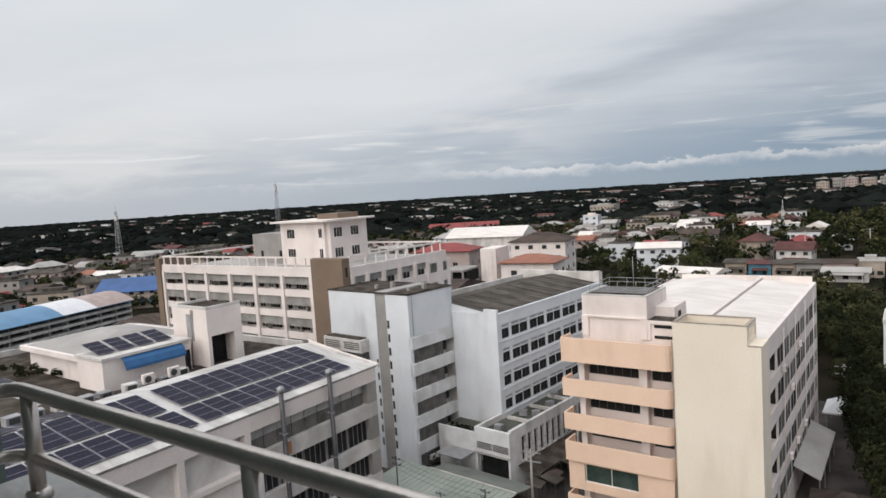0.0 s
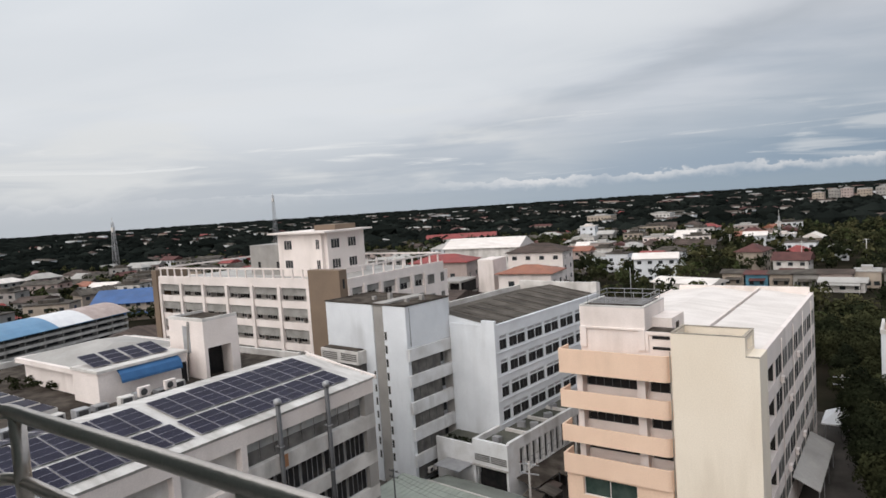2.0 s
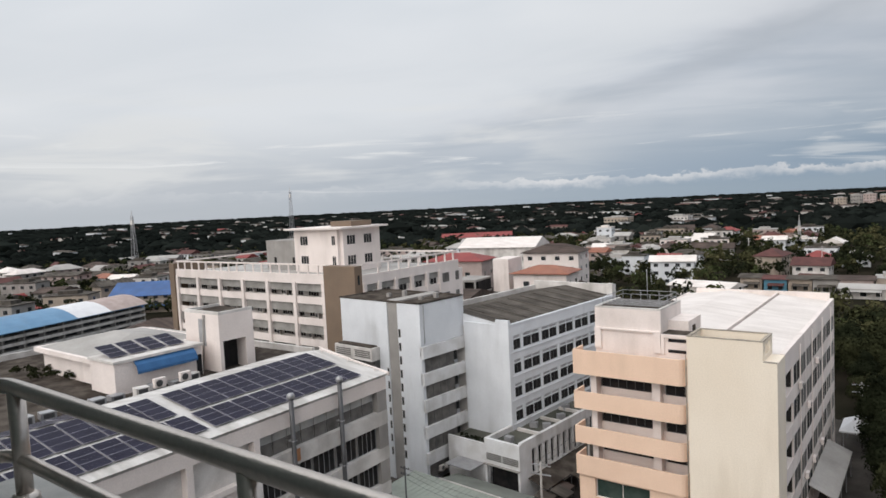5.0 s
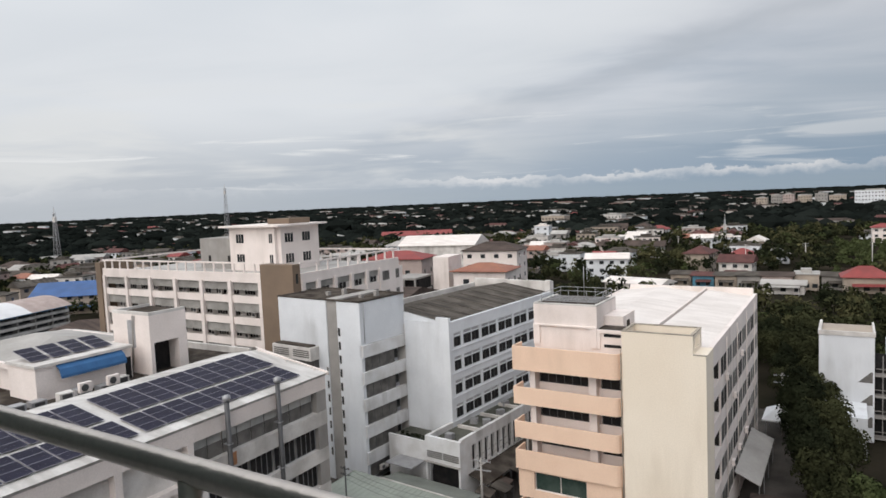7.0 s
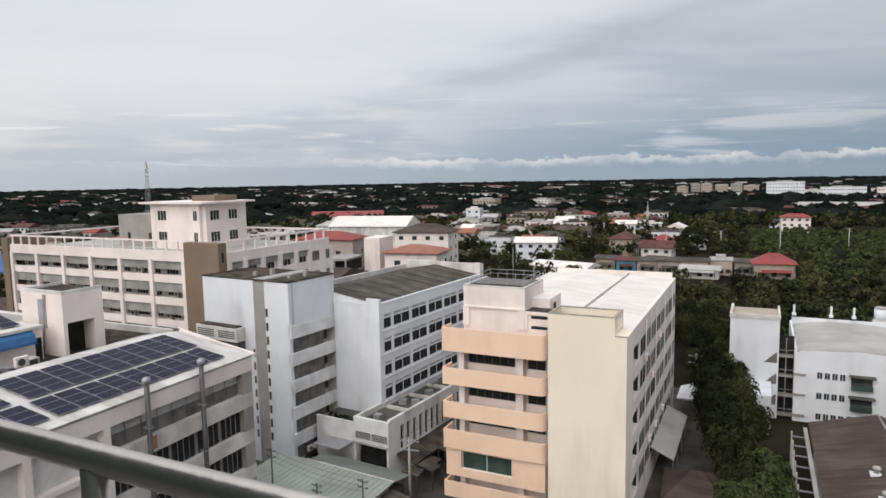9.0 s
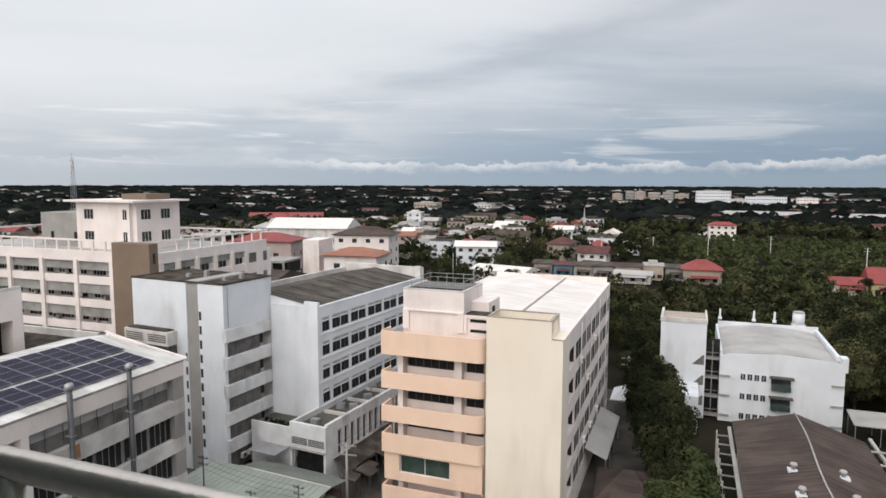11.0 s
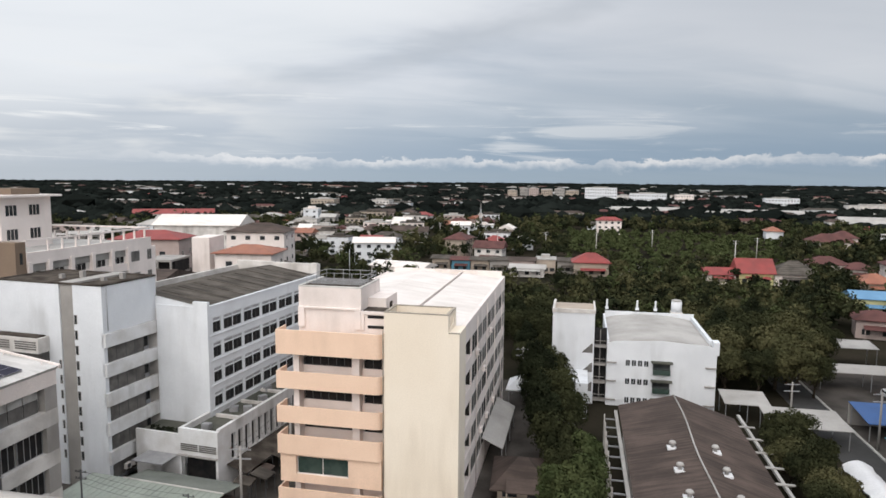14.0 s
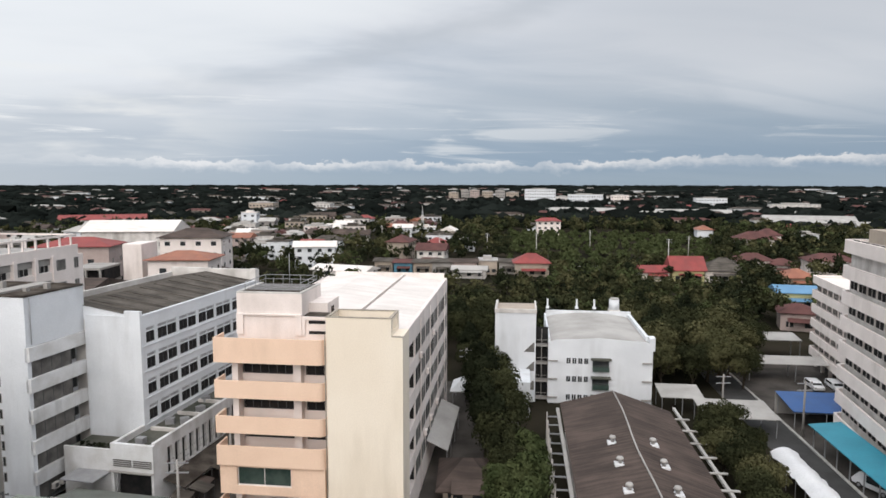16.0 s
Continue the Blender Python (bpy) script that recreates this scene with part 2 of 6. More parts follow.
M["steel"] = surface("brushed_stainless_steel", (0.64, 0.575, 0.52), (0.53, 0.475, 0.43), 0.29, 3.0, 60, 0.05, metal=0.9)
M["green_wall"] = surface("grey_green_balcony_wall", (0.185, 0.225, 0.205), (0.160, 0.200, 0.182), 0.75, 0.6, 20, 0.1, 0.15, (0.05, 0.06, 0.055))
M["concrete"] = surface("balcony_concrete", (0.50, 0.49, 0.46), (0.40, 0.39, 0.37), 0.85, 1.5, 25, 0.2, 0.3)
M["solar"] = surface("solar_cell_glass", (0.014, 0.013, 0.028), (0.021, 0.020, 0.040), 0.35, 0.9, 5, spec=0.05, island=0.2)
M["solar_line"] = surface("solar_frame_aluminium", (0.34, 0.33, 0.38), (0.27, 0.26, 0.31), 0.5, 1, 8, metal=0.3)
M["blue_awning"] = surface("blue_canvas_awning", (0.045, 0.15, 0.34), (0.035, 0.12, 0.28), 0.7, 0.8, 8, 0.1)
M["asphalt"] = surface("asphalt", (0.075, 0.074, 0.073), (0.055, 0.054, 0.053), 0.9, 0.3, 6, 0.2, spec=0.1)
M["ground"] = surface("dry_soil_and_grass", (0.016, 0.016, 0.011), (0.040, 0.034, 0.025), 0.95, 0.05, 1.2, 0.2, spec=0.0)
M["paving"] = surface("concrete_paving", (0.105, 0.094, 0.085), (0.058, 0.052, 0.047), 0.9, 0.25, 4, 0.2, spec=0.05)
# foliage greens are lowered to include the shade among the leaves
M["leaf"] = surface("tree_foliage", (0.022, 0.025, 0.013), (0.050, 0.053, 0.026), 0.7, 0.22, 2.0, island=0.20, spec=0.0)
M["leaf_bright"] = surface("fresh_green_foliage", (0.040, 0.052, 0.022), (0.074, 0.086, 0.038), 0.7, 0.3, 2.0, island=0.18, spec=0.0)
M["leaf_olive"] = surface("olive_foliage", (0.058, 0.059, 0.029), (0.092, 0.087, 0.043), 0.7, 0.22, 2.0, island=0.18, spec=0.0)
M["leaf_dark"] = surface("deep_green_foliage", (0.012, 0.015, 0.009), (0.027, 0.032, 0.017), 0.75, 0.22, 2.0, island=0.2, spec=0.0)
# far crowns are plain lumps, so their inner shade sits in this near-black
M["leaf_far_shaded"] = surface("far_woodland_with_crown_shade", (0.006, 0.0078, 0.007), (0.014, 0.017, 0.015), 0.85, 0.012, 0.3, island=0.4, spec=0.0)
M["bark"] = surface("tree_bark", (0.075, 0.060, 0.045), (0.05, 0.04, 0.03), 0.9, 1.5, 12, 0.3, spec=0.1)
M["yellow_wall"] = surface("pale_yellow_wall", (0.62, 0.58, 0.30), (0.54, 0.50, 0.26), 0.8, 0.4, 6, 0.1, 0.2)
M["cyan_wall"] = surface("bright_blue_wall", (0.10, 0.25, 0.34), (0.08, 0.21, 0.29), 0.8, 0.4, 6, 0.1, 0.2)
M["beige_wall"] = surface("beige_wall", (0.44, 0.37, 0.30), (0.36, 0.30, 0.25), 0.8, 0.4, 6, 0.1, 0.3)
M["pink_wall"] = surface("dusty_pink_wall", (0.47, 0.38, 0.35), (0.39, 0.31, 0.285), 0.8, 0.4, 6, 0.1, 0.3)
# near-black base colour carries the shade of deep recesses
M["recess_shade_wall"] = surface("recess_shade_in_colour", (0.055, 0.052, 0.050), (0.035, 0.033, 0.031), 0.9, 0.6, 5, spec=0.0)
M["frosted"] = surface("frosted_pane", (0.50, 0.50, 0.49), (0.38, 0.38, 0.37), 0.5, 0.8, 6, 0.05, 0.4)
M["rust"] = surface("rusty_orange_stain", (0.42, 0.20, 0.10), (0.33, 0.16, 0.08), 0.8, 1, 6)
M["car_white"] = surface("white_car_paint", (0.78, 0.78, 0.79), (0.74, 0.74, 0.75), 0.25, 1, 8)
M["tyre"] = surface("black_rubber", (0.02, 0.02, 0.02), (0.03, 0.03, 0.03), 0.8, 3, 20)
M["tarp"] = surface("white_fabric_sheet", (0.78, 0.78, 0.79), (0.70, 0.70, 0.72), 0.7, 0.4, 5, 0.1)


# ---- building helpers ----
def bx(bm, x0, x1, y0, y1, z0, z1):
    """A closed box."""
    v = [bm.verts.new(p) for p in ((x0, y0, z0), (x1, y0, z0), (x1, y1, z0), (x0, y1, z0), (x0, y0, z1), (x1, y0, z1), (x1, y1, z1), (x0, y1, z1))]
    for f in ((3, 2, 1, 0), (4, 5, 6, 7), (0, 1, 5, 4), (1, 2, 6, 5), (2, 3, 7, 6), (3, 0, 4, 7)):
        bm.faces.new([v[i] for i in f])


def boxes(*rows):
    bm = bmesh.new()
    for r in rows:
        bx(bm, *r)
    return bm


def prism(bm, pts, lo, hi, axis="z"):
    """A closed prism on the polygon pts, from lo to hi along an axis."""
    def at(p, h):
        return {"z": (p[0], p[1], h), "y": (p[0], h, p[1]), "x": (h, p[0], p[1])}[axis]
    a = [bm.verts.new(at(p, lo)) for p in pts]
    b = [bm.verts.new(at(p, hi)) for p in pts]
    n = len(pts)
    bm.faces.new(a[::-1])
    bm.faces.new(b)
    for i in range(n):
        bm.faces.new((a[i], a[(i + 1) % n], b[(i + 1) % n], b[i]))
    bmesh.ops.recalc_face_normals(bm, faces=bm.faces)


def tube(bm, pts, r, n=10):
    """A round bar through the points."""
    rings = []
    pts = [Vector(p) for p in pts]
    for i, p in enumerate(pts):
        d = (pts[min(i + 1, len(pts) - 1)] - pts[max(i - 1, 0)]).normalized()
        u = d.orthogonal().normalized()
        if abs(d.z) < 0.9:
            u = d.cross(Vector((0, 0, 1))).normalized()
        w = d.cross(u)
        rr = r[i] if isinstance(r, (list, tuple)) else r
        rings.append([bm.verts.new(p + (u * math.cos(6.2832 * k / n) + w * math.sin(6.2832 * k / n)) * rr) for k in range(n)])
    for a, b in zip(rings, rings[1:]):
        for k in range(n):
            f = bm.faces.new((a[k], a[(k + 1) % n], b[(k + 1) % n], b[k]))
            f.smooth = True
    bm.faces.new(rings[0][::-1])
    bm.faces.new(rings[-1])


def mesh_of(name, bm, mat):
    me = bpy.data.meshes.new(name)
    bmesh.ops.recalc_face_normals(bm, faces=bm.faces)
    bm.to_mesh(me)
    bm.free()
    me.materials.append(M[mat])
    return me


def part(name, bm, mat, parent=None, label=""):
    """Links a bmesh (or a finished mesh) as one object under its thing."""
    ob = new(name, bm if isinstance(bm, bpy.types.Mesh) else mesh_of(name, bm, mat))
    ob.parent = parent
    return tagged(ob, label)


def thing(name, label, category, m=None, group="", kind=""):
    ob = new(name)
    ob.empty_display_size = 0.5
    if m is not None:
        ob.matrix_basis = m
    return tagged(ob, label, category, group, kind)


def single(name, bm, mat, label, category, m=None, group="", kind=""):
    ob = tagged(part(name, bm, mat), label, category, group, kind)
    if m is not None:
        ob.matrix_basis = m
    return ob


def put(name, me, parent, x, y, z, rz=0.0):
    """A further piece on a shared mesh."""
    ob = new(name, me)
    ob.parent = parent
    ob.matrix_basis = pose(x, y, z, 0, 0, rz)
    return ob


def leaf_cloud(rng, n, width, height, base, size, lumps):
    """Leaf tufts of a crown: small tilted quads on the skin of several uneven lumps, as (n, 4, 3) corners."""
    c = rng.normal(size=(lumps, 3))
    c /= np.linalg.norm(c, axis=1)[:, None]
    c *= rng.uniform(0.25, 0.78, (lumps, 1))
    rad = rng.uniform(0.24, 0.46, lumps)
    pick = rng.integers(0, lumps, n)
    d = rng.normal(size=(n, 3))
    d /= np.linalg.norm(d, axis=1)[:, None]
    d[:, 2] = np.where(rng.random(n) < 0.7, np.abs(d[:, 2]), d[:, 2])
    p = c[pick] + d * (rad[pick] * rng.uniform(0.75, 1.12, n))[:, None]
    p *= np.array([width / 2, width / 2, height / 2])
    p[:, 2] += base + height / 2
    nrm = d + rng.normal(size=(n, 3)) * 0.36
    nrm /= np.linalg.norm(nrm, axis=1)[:, None]
    u = np.cross(nrm, rng.normal(size=(n, 3)))
    u /= np.linalg.norm(u, axis=1)[:, None]
    v = np.cross(nrm, u)
    s = (size * rng.uniform(0.55, 1.25, n))[:, None]
    k = rng.uniform(0.45, 0.9, n)[:, None]
    return np.stack([p - u * s, p - v * s * k + nrm * s * 0.2, p + u * s, p + v * s * k - nrm * s * 0.15], 1)


def quads_mesh(name, q, mat):
    q = np.asarray(q).reshape(-1, 4, 3)
    me = bpy.data.meshes.new(name)
    n = len(q)
    me.vertices.add(n * 4)
    me.vertices.foreach_set("co", q.astype(np.float32).ravel())
    me.loops.add(n * 4)
    me.loops.foreach_set("vertex_index", np.arange(n * 4, dtype=np.int32))
    me.polygons.add(n)
    me.polygons.foreach_set("loop_start", np.arange(0, n * 4, 4, dtype=np.int32))
    me.update(calc_edges=True)
    me.materials.append(M[mat])
    return me


WINDOW_MESHES = {}


def lattice(xs, zs, y0, y1):
    """One connected frame: a grid of bars whose odd inner cells are open."""
    bm = bmesh.new()
    v = {(i, j, k): bm.verts.new((x, y, z)) for i, x in enumerate(xs) for j, z in enumerate(zs) for k, y in enumerate((y0, y1))}
    nx, nz = len(xs) - 1, len(zs) - 1

    def solid(i, j):
        return 0 <= i < nx and 0 <= j < nz and not (i % 2 and j % 2)
    for i in range(nx):
        for j in range(nz):
            if not solid(i, j):
                continue
            for k in (0, 1):
                bm.faces.new([v[c] for c in ((i, j, k), (i + 1, j, k), (i + 1, j + 1, k), (i, j + 1, k))])
            for (di, dj), (a, b) in (((-1, 0), ((i, j), (i, j + 1))), ((1, 0), ((i + 1, j), (i + 1, j + 1))), ((0, -1), ((i, j), (i + 1, j))), ((0, 1), ((i, j + 1), (i + 1, j + 1)))):
                if not solid(i + di, j + dj):
                    bm.faces.new([v[c] for c in ((*a, 0), (*b, 0), (*b, 1), (*a, 1))])
    return bm


def window(parent, x, y, z, w, h, rz=0.0, lights=2, frame_mat="white", glass="glass", sill=False):
    """A window with a real frame and panes set back in it: lower middle at (x, y, z), facing -y before the turn rz."""
    key = (round(w, 2), round(h, 2), lights, frame_mat, glass, sill)
    if lights == 0:  # a small far window: a plain dark pane
        if key not in WINDOW_MESHES:
            WINDOW_MESHES[key] = mesh_of("window", boxes((-w / 2, w / 2, -0.03, 0.03, 0, h)), glass)
        return put("window", WINDOW_MESHES[key], parent, x, y, z, rz)
    if key not in WINDOW_MESHES:
        t = 0.05 if w < 3 else 0.07
        step = (w - 2 * t) / lights
        xs = [-w / 2]
        for i in range(lights):
            left = -w / 2 + t + i * step + (t / 2 if i else 0)
            xs += [left, left + step - (t / 2 if i else 0) - (t / 2 if i < lights - 1 else 0)]
        bm = lattice(xs + [w / 2], [0, t, h - t, h], -0.03, 0.05)
        pane = boxes((-step / 2 + t / 2, step / 2 - t / 2, 0.0, 0.02, t, h - t))
        WINDOW_MESHES[key] = (mesh_of("window", bm, frame_mat), mesh_of("pane", pane, glass), step)
    fr, pn, step = WINDOW_MESHES[key]
    ob = put("window", fr, parent, x, y, z, rz)
    if sill:
        part("sill", boxes((-w / 2 - 0.1, w / 2 + 0.1, -0.16, -0.03, -0.08, 0.0)), frame_mat, ob)
    for i in range(lights):
        put("pane", pn, ob, (i - (lights - 1) / 2) * step, 0, 0)
    return ob


# ---- the balcony that the camera stands on ----
RAIL_Y, RAIL_X, RAIL_Z = 0.79, -2.70, 35.0


def build_balcony():
    ground_bits = boxes((-3.05, 5.0, -1.8, 0.92, 33.70, 33.90))
    single("balcony_floor", ground_bits, "concrete", "grey concrete balcony slab high on a building", "floor", kind="structure")
    single("parapet", boxes((-2.86, 5.0, 0.66, 0.92, 33.90, 34.59), (-2.86, -2.60, -1.8, 0.66, 33.90, 34.59)), "concrete", "low grey concrete parapet under the steel rail", "parapet", kind="structure")
    bm = boxes((-3.45, -3.06, -3.0, 0.85, 30.0, 34.40), (-3.45, -3.06, -3.0, 0.85, 34.42, 35.86), (-3.45, -3.06, -3.0, 0.85, 35.88, 42.0), (-3.43, -3.075, -2.98, 0.842, 34.3, 36.0))
    single("wall_west", bm, "green_wall", "grey-green painted wall with thin horizontal grooves", "wall", kind="structure")
    single("wall_south", boxes((-3.06, 6.0, -2.1, -1.8, 30.0, 42.0)), "green_wall", "plain grey-green wall behind the balcony", "wall", kind="structure")
    single("host_building", boxes((-3.40, 20.0, -16.0, 0.62, 0.03, 33.66), (-3.40, 20.0, -16.0, -2.12, 33.66, 44.0)), "white_old", "tall weathered block that carries the high balcony", "building", kind="structure")
    rail = thing("railing", "brushed stainless steel balcony railing with round tubes", "railing", pose(RAIL_X, RAIL_Y, RAIL_Z))
    r = 0.10
    bend = [(r - r * math.cos(a), -r + r * math.sin(a), 0) for a in np.linspace(0, math.pi / 2, 8)]
    for name, dz, rad in (("top_rail", 0.0, 0.0275), ("middle_rail", -0.255, 0.0235)):
        bm = bmesh.new()
        tube(bm, [(0, -2.5, dz), (0, -r - 0.05, dz)] + [(x, y, dz) for x, y, _ in bend] + [(r + 0.05, 0, dz), (3, 0, dz), (7.6, 0, dz)], rad, 18)
        part(name, bm, "steel", rail)
    for x, y in ((0.13, 0.0), (1.445, -0.0), (2.76, 0.0), (4.08, 0.0), (5.4, 0.0), (0.0, -0.14), (0.0, -1.5)):
        bm = bmesh.new()
        tube(bm, [(x, y, -0.41), (x, y, -0.012)], 0.0280, 18)
        post = part("post", bm, "steel", rail)
        bm = bmesh.new()
        tube(bm, [(x, y, -0.41), (x, y, -0.385), (x, y, -0.372)], [0.048, 0.046, 0.031], 18)
        part("flange", bm, "steel", post)


build_balcony()


# ---- ground ----
def build_ground():
    bm = bmesh.new()
    ring = [bm.verts.new((4950 * math.cos(a), 4950 * math.sin(a), 0)) for a in np.linspace(0, 2 * math.pi, 96, endpoint=False)]
    bm.faces.new(ring)
    single("ground", bm, "ground", "dark soil and grass reaching the horizon", "ground", kind="structure")
    single("paving", boxes((-75, 0.5, 50, 112, -0.3, 0.03)), "paving", "worn concrete yard between the buildings", "pavement", kind="structure")
    single("road", boxes((33.6, 38.9, 40, 150, -0.3, 0.02)), "asphalt", "narrow grey asphalt lane", "road", kind="structure")
    single("lane", boxes((-9.5, -6.2, 55, 130, -0.3, 0.045)), "paving", "concrete lane beside the apartment block", "road", kind="structure")
    single("yard", boxes((39.25, 62, 60, 135, -0.3, 0.03)), "paving", "concrete car park beside the lane", "pavement", kind="structure")
    single("kerb", boxes((38.9, 39.25, 60, 128, -0.3, 0.16)), "concrete", "grey concrete kerb along the lane", "kerb", kind="structure")


build_ground()


# ---- peach and cream apartment block ----
def build_peach():
    b = thing("apartment_block", "peach and cream apartment block with rounded balconies", "building", pose(-29.8, 60, 0))
    W, D = 19.0, 38.0
    # cream stair wall, and the body behind the balconies
    part("stair_wall", boxes((11.5, W, 0.0, 3.6, 0, 20.6)), "cream", b, "cream painted blind wall")
    part("body", boxes((1.6, W - 2.0, 3.6, D, 0, 20.0), (1.6, 11.5, 2.2, 3.6, 0, 20.0)), "white_warm", b)
    part("roof_parapet", boxes((11.5, 17.9, 0.0, 0.22, 20.6, 22.35), (11.5, 11.72, 0.22, 4.0, 20.6, 22.35), (11.72, 17.9, 3.78, 4.0, 20.6, 22.35), (17.68, 17.9, 0.22, 0.9, 20.6, 22.35), (17.68, 17.9, 3.1, 3.78, 20.6, 22.35), (17.68, 17.9, 0.9, 3.1, 22.0, 22.35), (17.68, 17.9, 0.9, 3.1, 20.6, 21.0), (17.68, 17.9, 1.9, 2.1, 21.0, 22.0)), "cream", b, "cream parapet round the stair head")
    part("parapet_cap", boxes((11.48, 17.92, -0.02, 0.26, 22.35, 22.43), (11.48, 11.76, 0.26, 4.02, 22.35, 22.43), (11.76, 17.64, 3.74, 4.02, 22.35, 22.43), (17.64, 17.92, 0.26, 4.02, 22.35, 22.43), (17.9, 19.02, -0.02, 0.3, 20.6, 20.66)), "cap_dirt", b, "dirty parapet capping")
    part("stair_roof", boxes((11.72, 17.68, 0.22, 3.78, 20.6, 21.3)), "roof_dark", b)
    # balconies with rounded ends
    def balcony(z0, z1):
        r, n = 0.8, 6
        arc = [(11.3 - r + r * math.sin(a), r - r * math.cos(a)) for a in np.linspace(0, math.pi / 2, n)]
        outer = [(0, 2.2), (0, 0.0)] + arc + [(11.3, 2.2)]
        inner = [(p[0] + (0.16 if p[0] < 1 else -0.16 if p[0] > 11.2 else 0), p[1] + (0.16 if p[1] < 2 else 0)) for p in outer]
        bm = bmesh.new()
        lo = [[bm.verts.new((x, y, z)) for x, y in pts] for pts, z in ((outer, z0), (outer, z1), (inner, z1), (inner, z0 + 0.2))]
        for a, c in zip(lo, lo[1:]):
            for i in range(len(a) - 1):
                bm.faces.new((a[i], a[i + 1], c[i + 1], c[i]))
        bm.faces.new(lo[3])
        bm.faces.new(lo[0][::-1])
        return bm
    for z0, z1 in ((17.55, 20.05), (13.95, 15.75), (10.35, 12.1)):
        part("balcony", balcony(z0, z1), "peach", b, "peach painted balcony parapet with a rounded end")
    part("balcony", balcony(7.0, 9.05), "peach", b)
    part("bay_wall", boxes((0.16, 1.9, 0.3, 2.2, 3.9, 7.0), (7.6, 11.1, 0.3, 2.2, 3.9, 7.0), (1.9, 7.6, 0.3, 2.2, 3.9, 4.8), (1.9, 7.6, 0.3, 2.2, 6.75, 7.0), (1.9, 7.6, 0.9, 2.2, 4.8, 6.75)), "peach", b)
    window(b, 4.75, 0.55, 4.82, 5.6, 1.9, 0, 2, "white_warm", "glass_green", True)
    part("balcony", balcony(1.6, 3.3), "peach", b)
    for z in (3.3, 9.05, 12.1, 15.75):
        part("balcony_wall", boxes((1.9, 11.2, 2.0, 2.2, z - 1.5, z + 0.25)), "white_warm", b)
        for x, w, n in ((4.9, 5.4, 6), (9.75, 1.9, 2)):
            window(b, x, 2.0 - 0.02, z + 0.25 if z > 4 else z - 0.1, w, 1.35 if z > 4 else 0.7, 0, n, "metal_dark", "painted_inner_dark")
        part("pillar", boxes((1.5, 2.1, 0.9, 2.2, z - 1.5, z + 2.0)), "white_warm", b)
        part("pillar", boxes((7.75, 8.55, 1.1, 2.2, z - 1.5, z + 2.0)), "white_warm", b)
    # white roof room over the balconies
    room = part("roof_room", boxes((1.6, 8.4, 2.2, 8.5, 20.0, 24.15), (1.6, 2.3, 2.0, 2.2, 20.0, 22.1), (7.75, 8.4, 2.0, 2.2, 20.0, 22.1), (2.3, 7.75, 2.0, 2.2, 21.95, 22.1)), "white_warm", b, "pale pink-white plant room on the roof")
    part("roof_edge", boxes((1.6, 8.4, 2.2, 2.5, 24.15, 24.3), (1.6, 1.9, 2.5, 8.5, 24.15, 24.3), (8.1, 8.4, 2.5, 8.5, 24.15, 24.3)), "white_old", room)
    part("roof_top", boxes((1.9, 8.1, 2.5, 8.5, 24.15, 24.2)), "roof_dark", room, "dark mouldy flat roof")
    part("low_room", boxes((8.42, 11.5, 2.2, 4.4, 20.0, 21.9), (8.42, 8.75, 2.05, 2.2, 20.0, 21.9), (11.1, 11.5, 2.05, 2.2, 20.0, 21.9), (8.75, 11.1, 2.05, 2.2, 21.6, 21.9)), "white_warm", b)
    # no slit is cut: near-black strips on the wall paint its inner shade
    part("vent_slit", boxes((9.1, 10.8, 2.16, 2.195, 21.2, 21.5)), "painted_inner_dark", b)
    part("vent_slit", boxes((9.1, 10.8, 2.16, 2.195, 20.15, 20.45)), "painted_inner_dark", b)
    part("low_roof", boxes((8.5, 11.4, 2.3, 4.3, 21.9, 21.96)), "roof_dark", b)
    part("side_room", boxes((8.42, 10.4, 4.4, 8.5, 20.0, 22.9)), "white_warm", b)
    part("hatch", boxes((10.4, 10.46, 5.6, 6.5, 20.4, 22.3)), "roof_dark", b)
    # rail, pole and tank rack on the roof room
    rack = thing("roof_rail", "grey pipe railing on a mouldy flat roof", "railing", pose(-29.8, 60, 24.2))
    for y in (3.0, 5.6, 8.4):
        for x in (2.2, 4.2, 6.2, 8.0):
            bm = bmesh.new()
            tube(bm, [(x, y, 0), (x, y, 0.95)], 0.035, 6)
            part("post", bm, "metal_grey", rack)
    for z in (0.5, 0.95):
        for pts in ([(2.2, 8.4, z), (8.0, 8.4, z)], [(8.0, 3.0, z), (8.0, 8.4, z)], [(2.2, 3.0, z), (2.2, 8.4, z)]):
            bm = bmesh.new()
            tube(bm, pts, 0.035, 6)
            part("bar", bm, "metal_grey", rack)
    for y in (4.0, 5.0, 6.0, 7.0):
        part("pipe", boxes((2.0, 7.9, y, y + 0.12, 0.02, 0.14)), "metal_grey", rack)
    bm = bmesh.new()
    tube(bm, [(5.3, 7.4, 0), (5.3, 7.4, 3.4)], 0.04, 6)
    single("antenna_pole", bm, "metal_grey", "thin grey antenna pole on the flat roof", "pole", pose(-29.8, 60, 24.2))
    # white sheet roof in two bays with a gutter between
    bm = bmesh.new()
    prism(bm, [(0.6, 20.0), (12.3, 20.0), (12.3, 20.55), (6.3, 21.25), (0.6, 20.6)], 8.6, D - 0.3, "y")
    part("roof_sheet", bm, "roof_white", b, "white painted sheet roof")
    bm = bmesh.new()
    prism(bm, [(12.7, 20.0), (18.4, 20.0), (18.4, 20.35), (12.7, 21.0)], 4.1, D - 0.3, "y")
    part("roof_sheet", bm, "roof_white", b)
    part("gutter", boxes((12.3, 12.7, 4.1, D - 0.3, 20.0, 20.45)), "roof_dark", b, "dirty roof gutter")
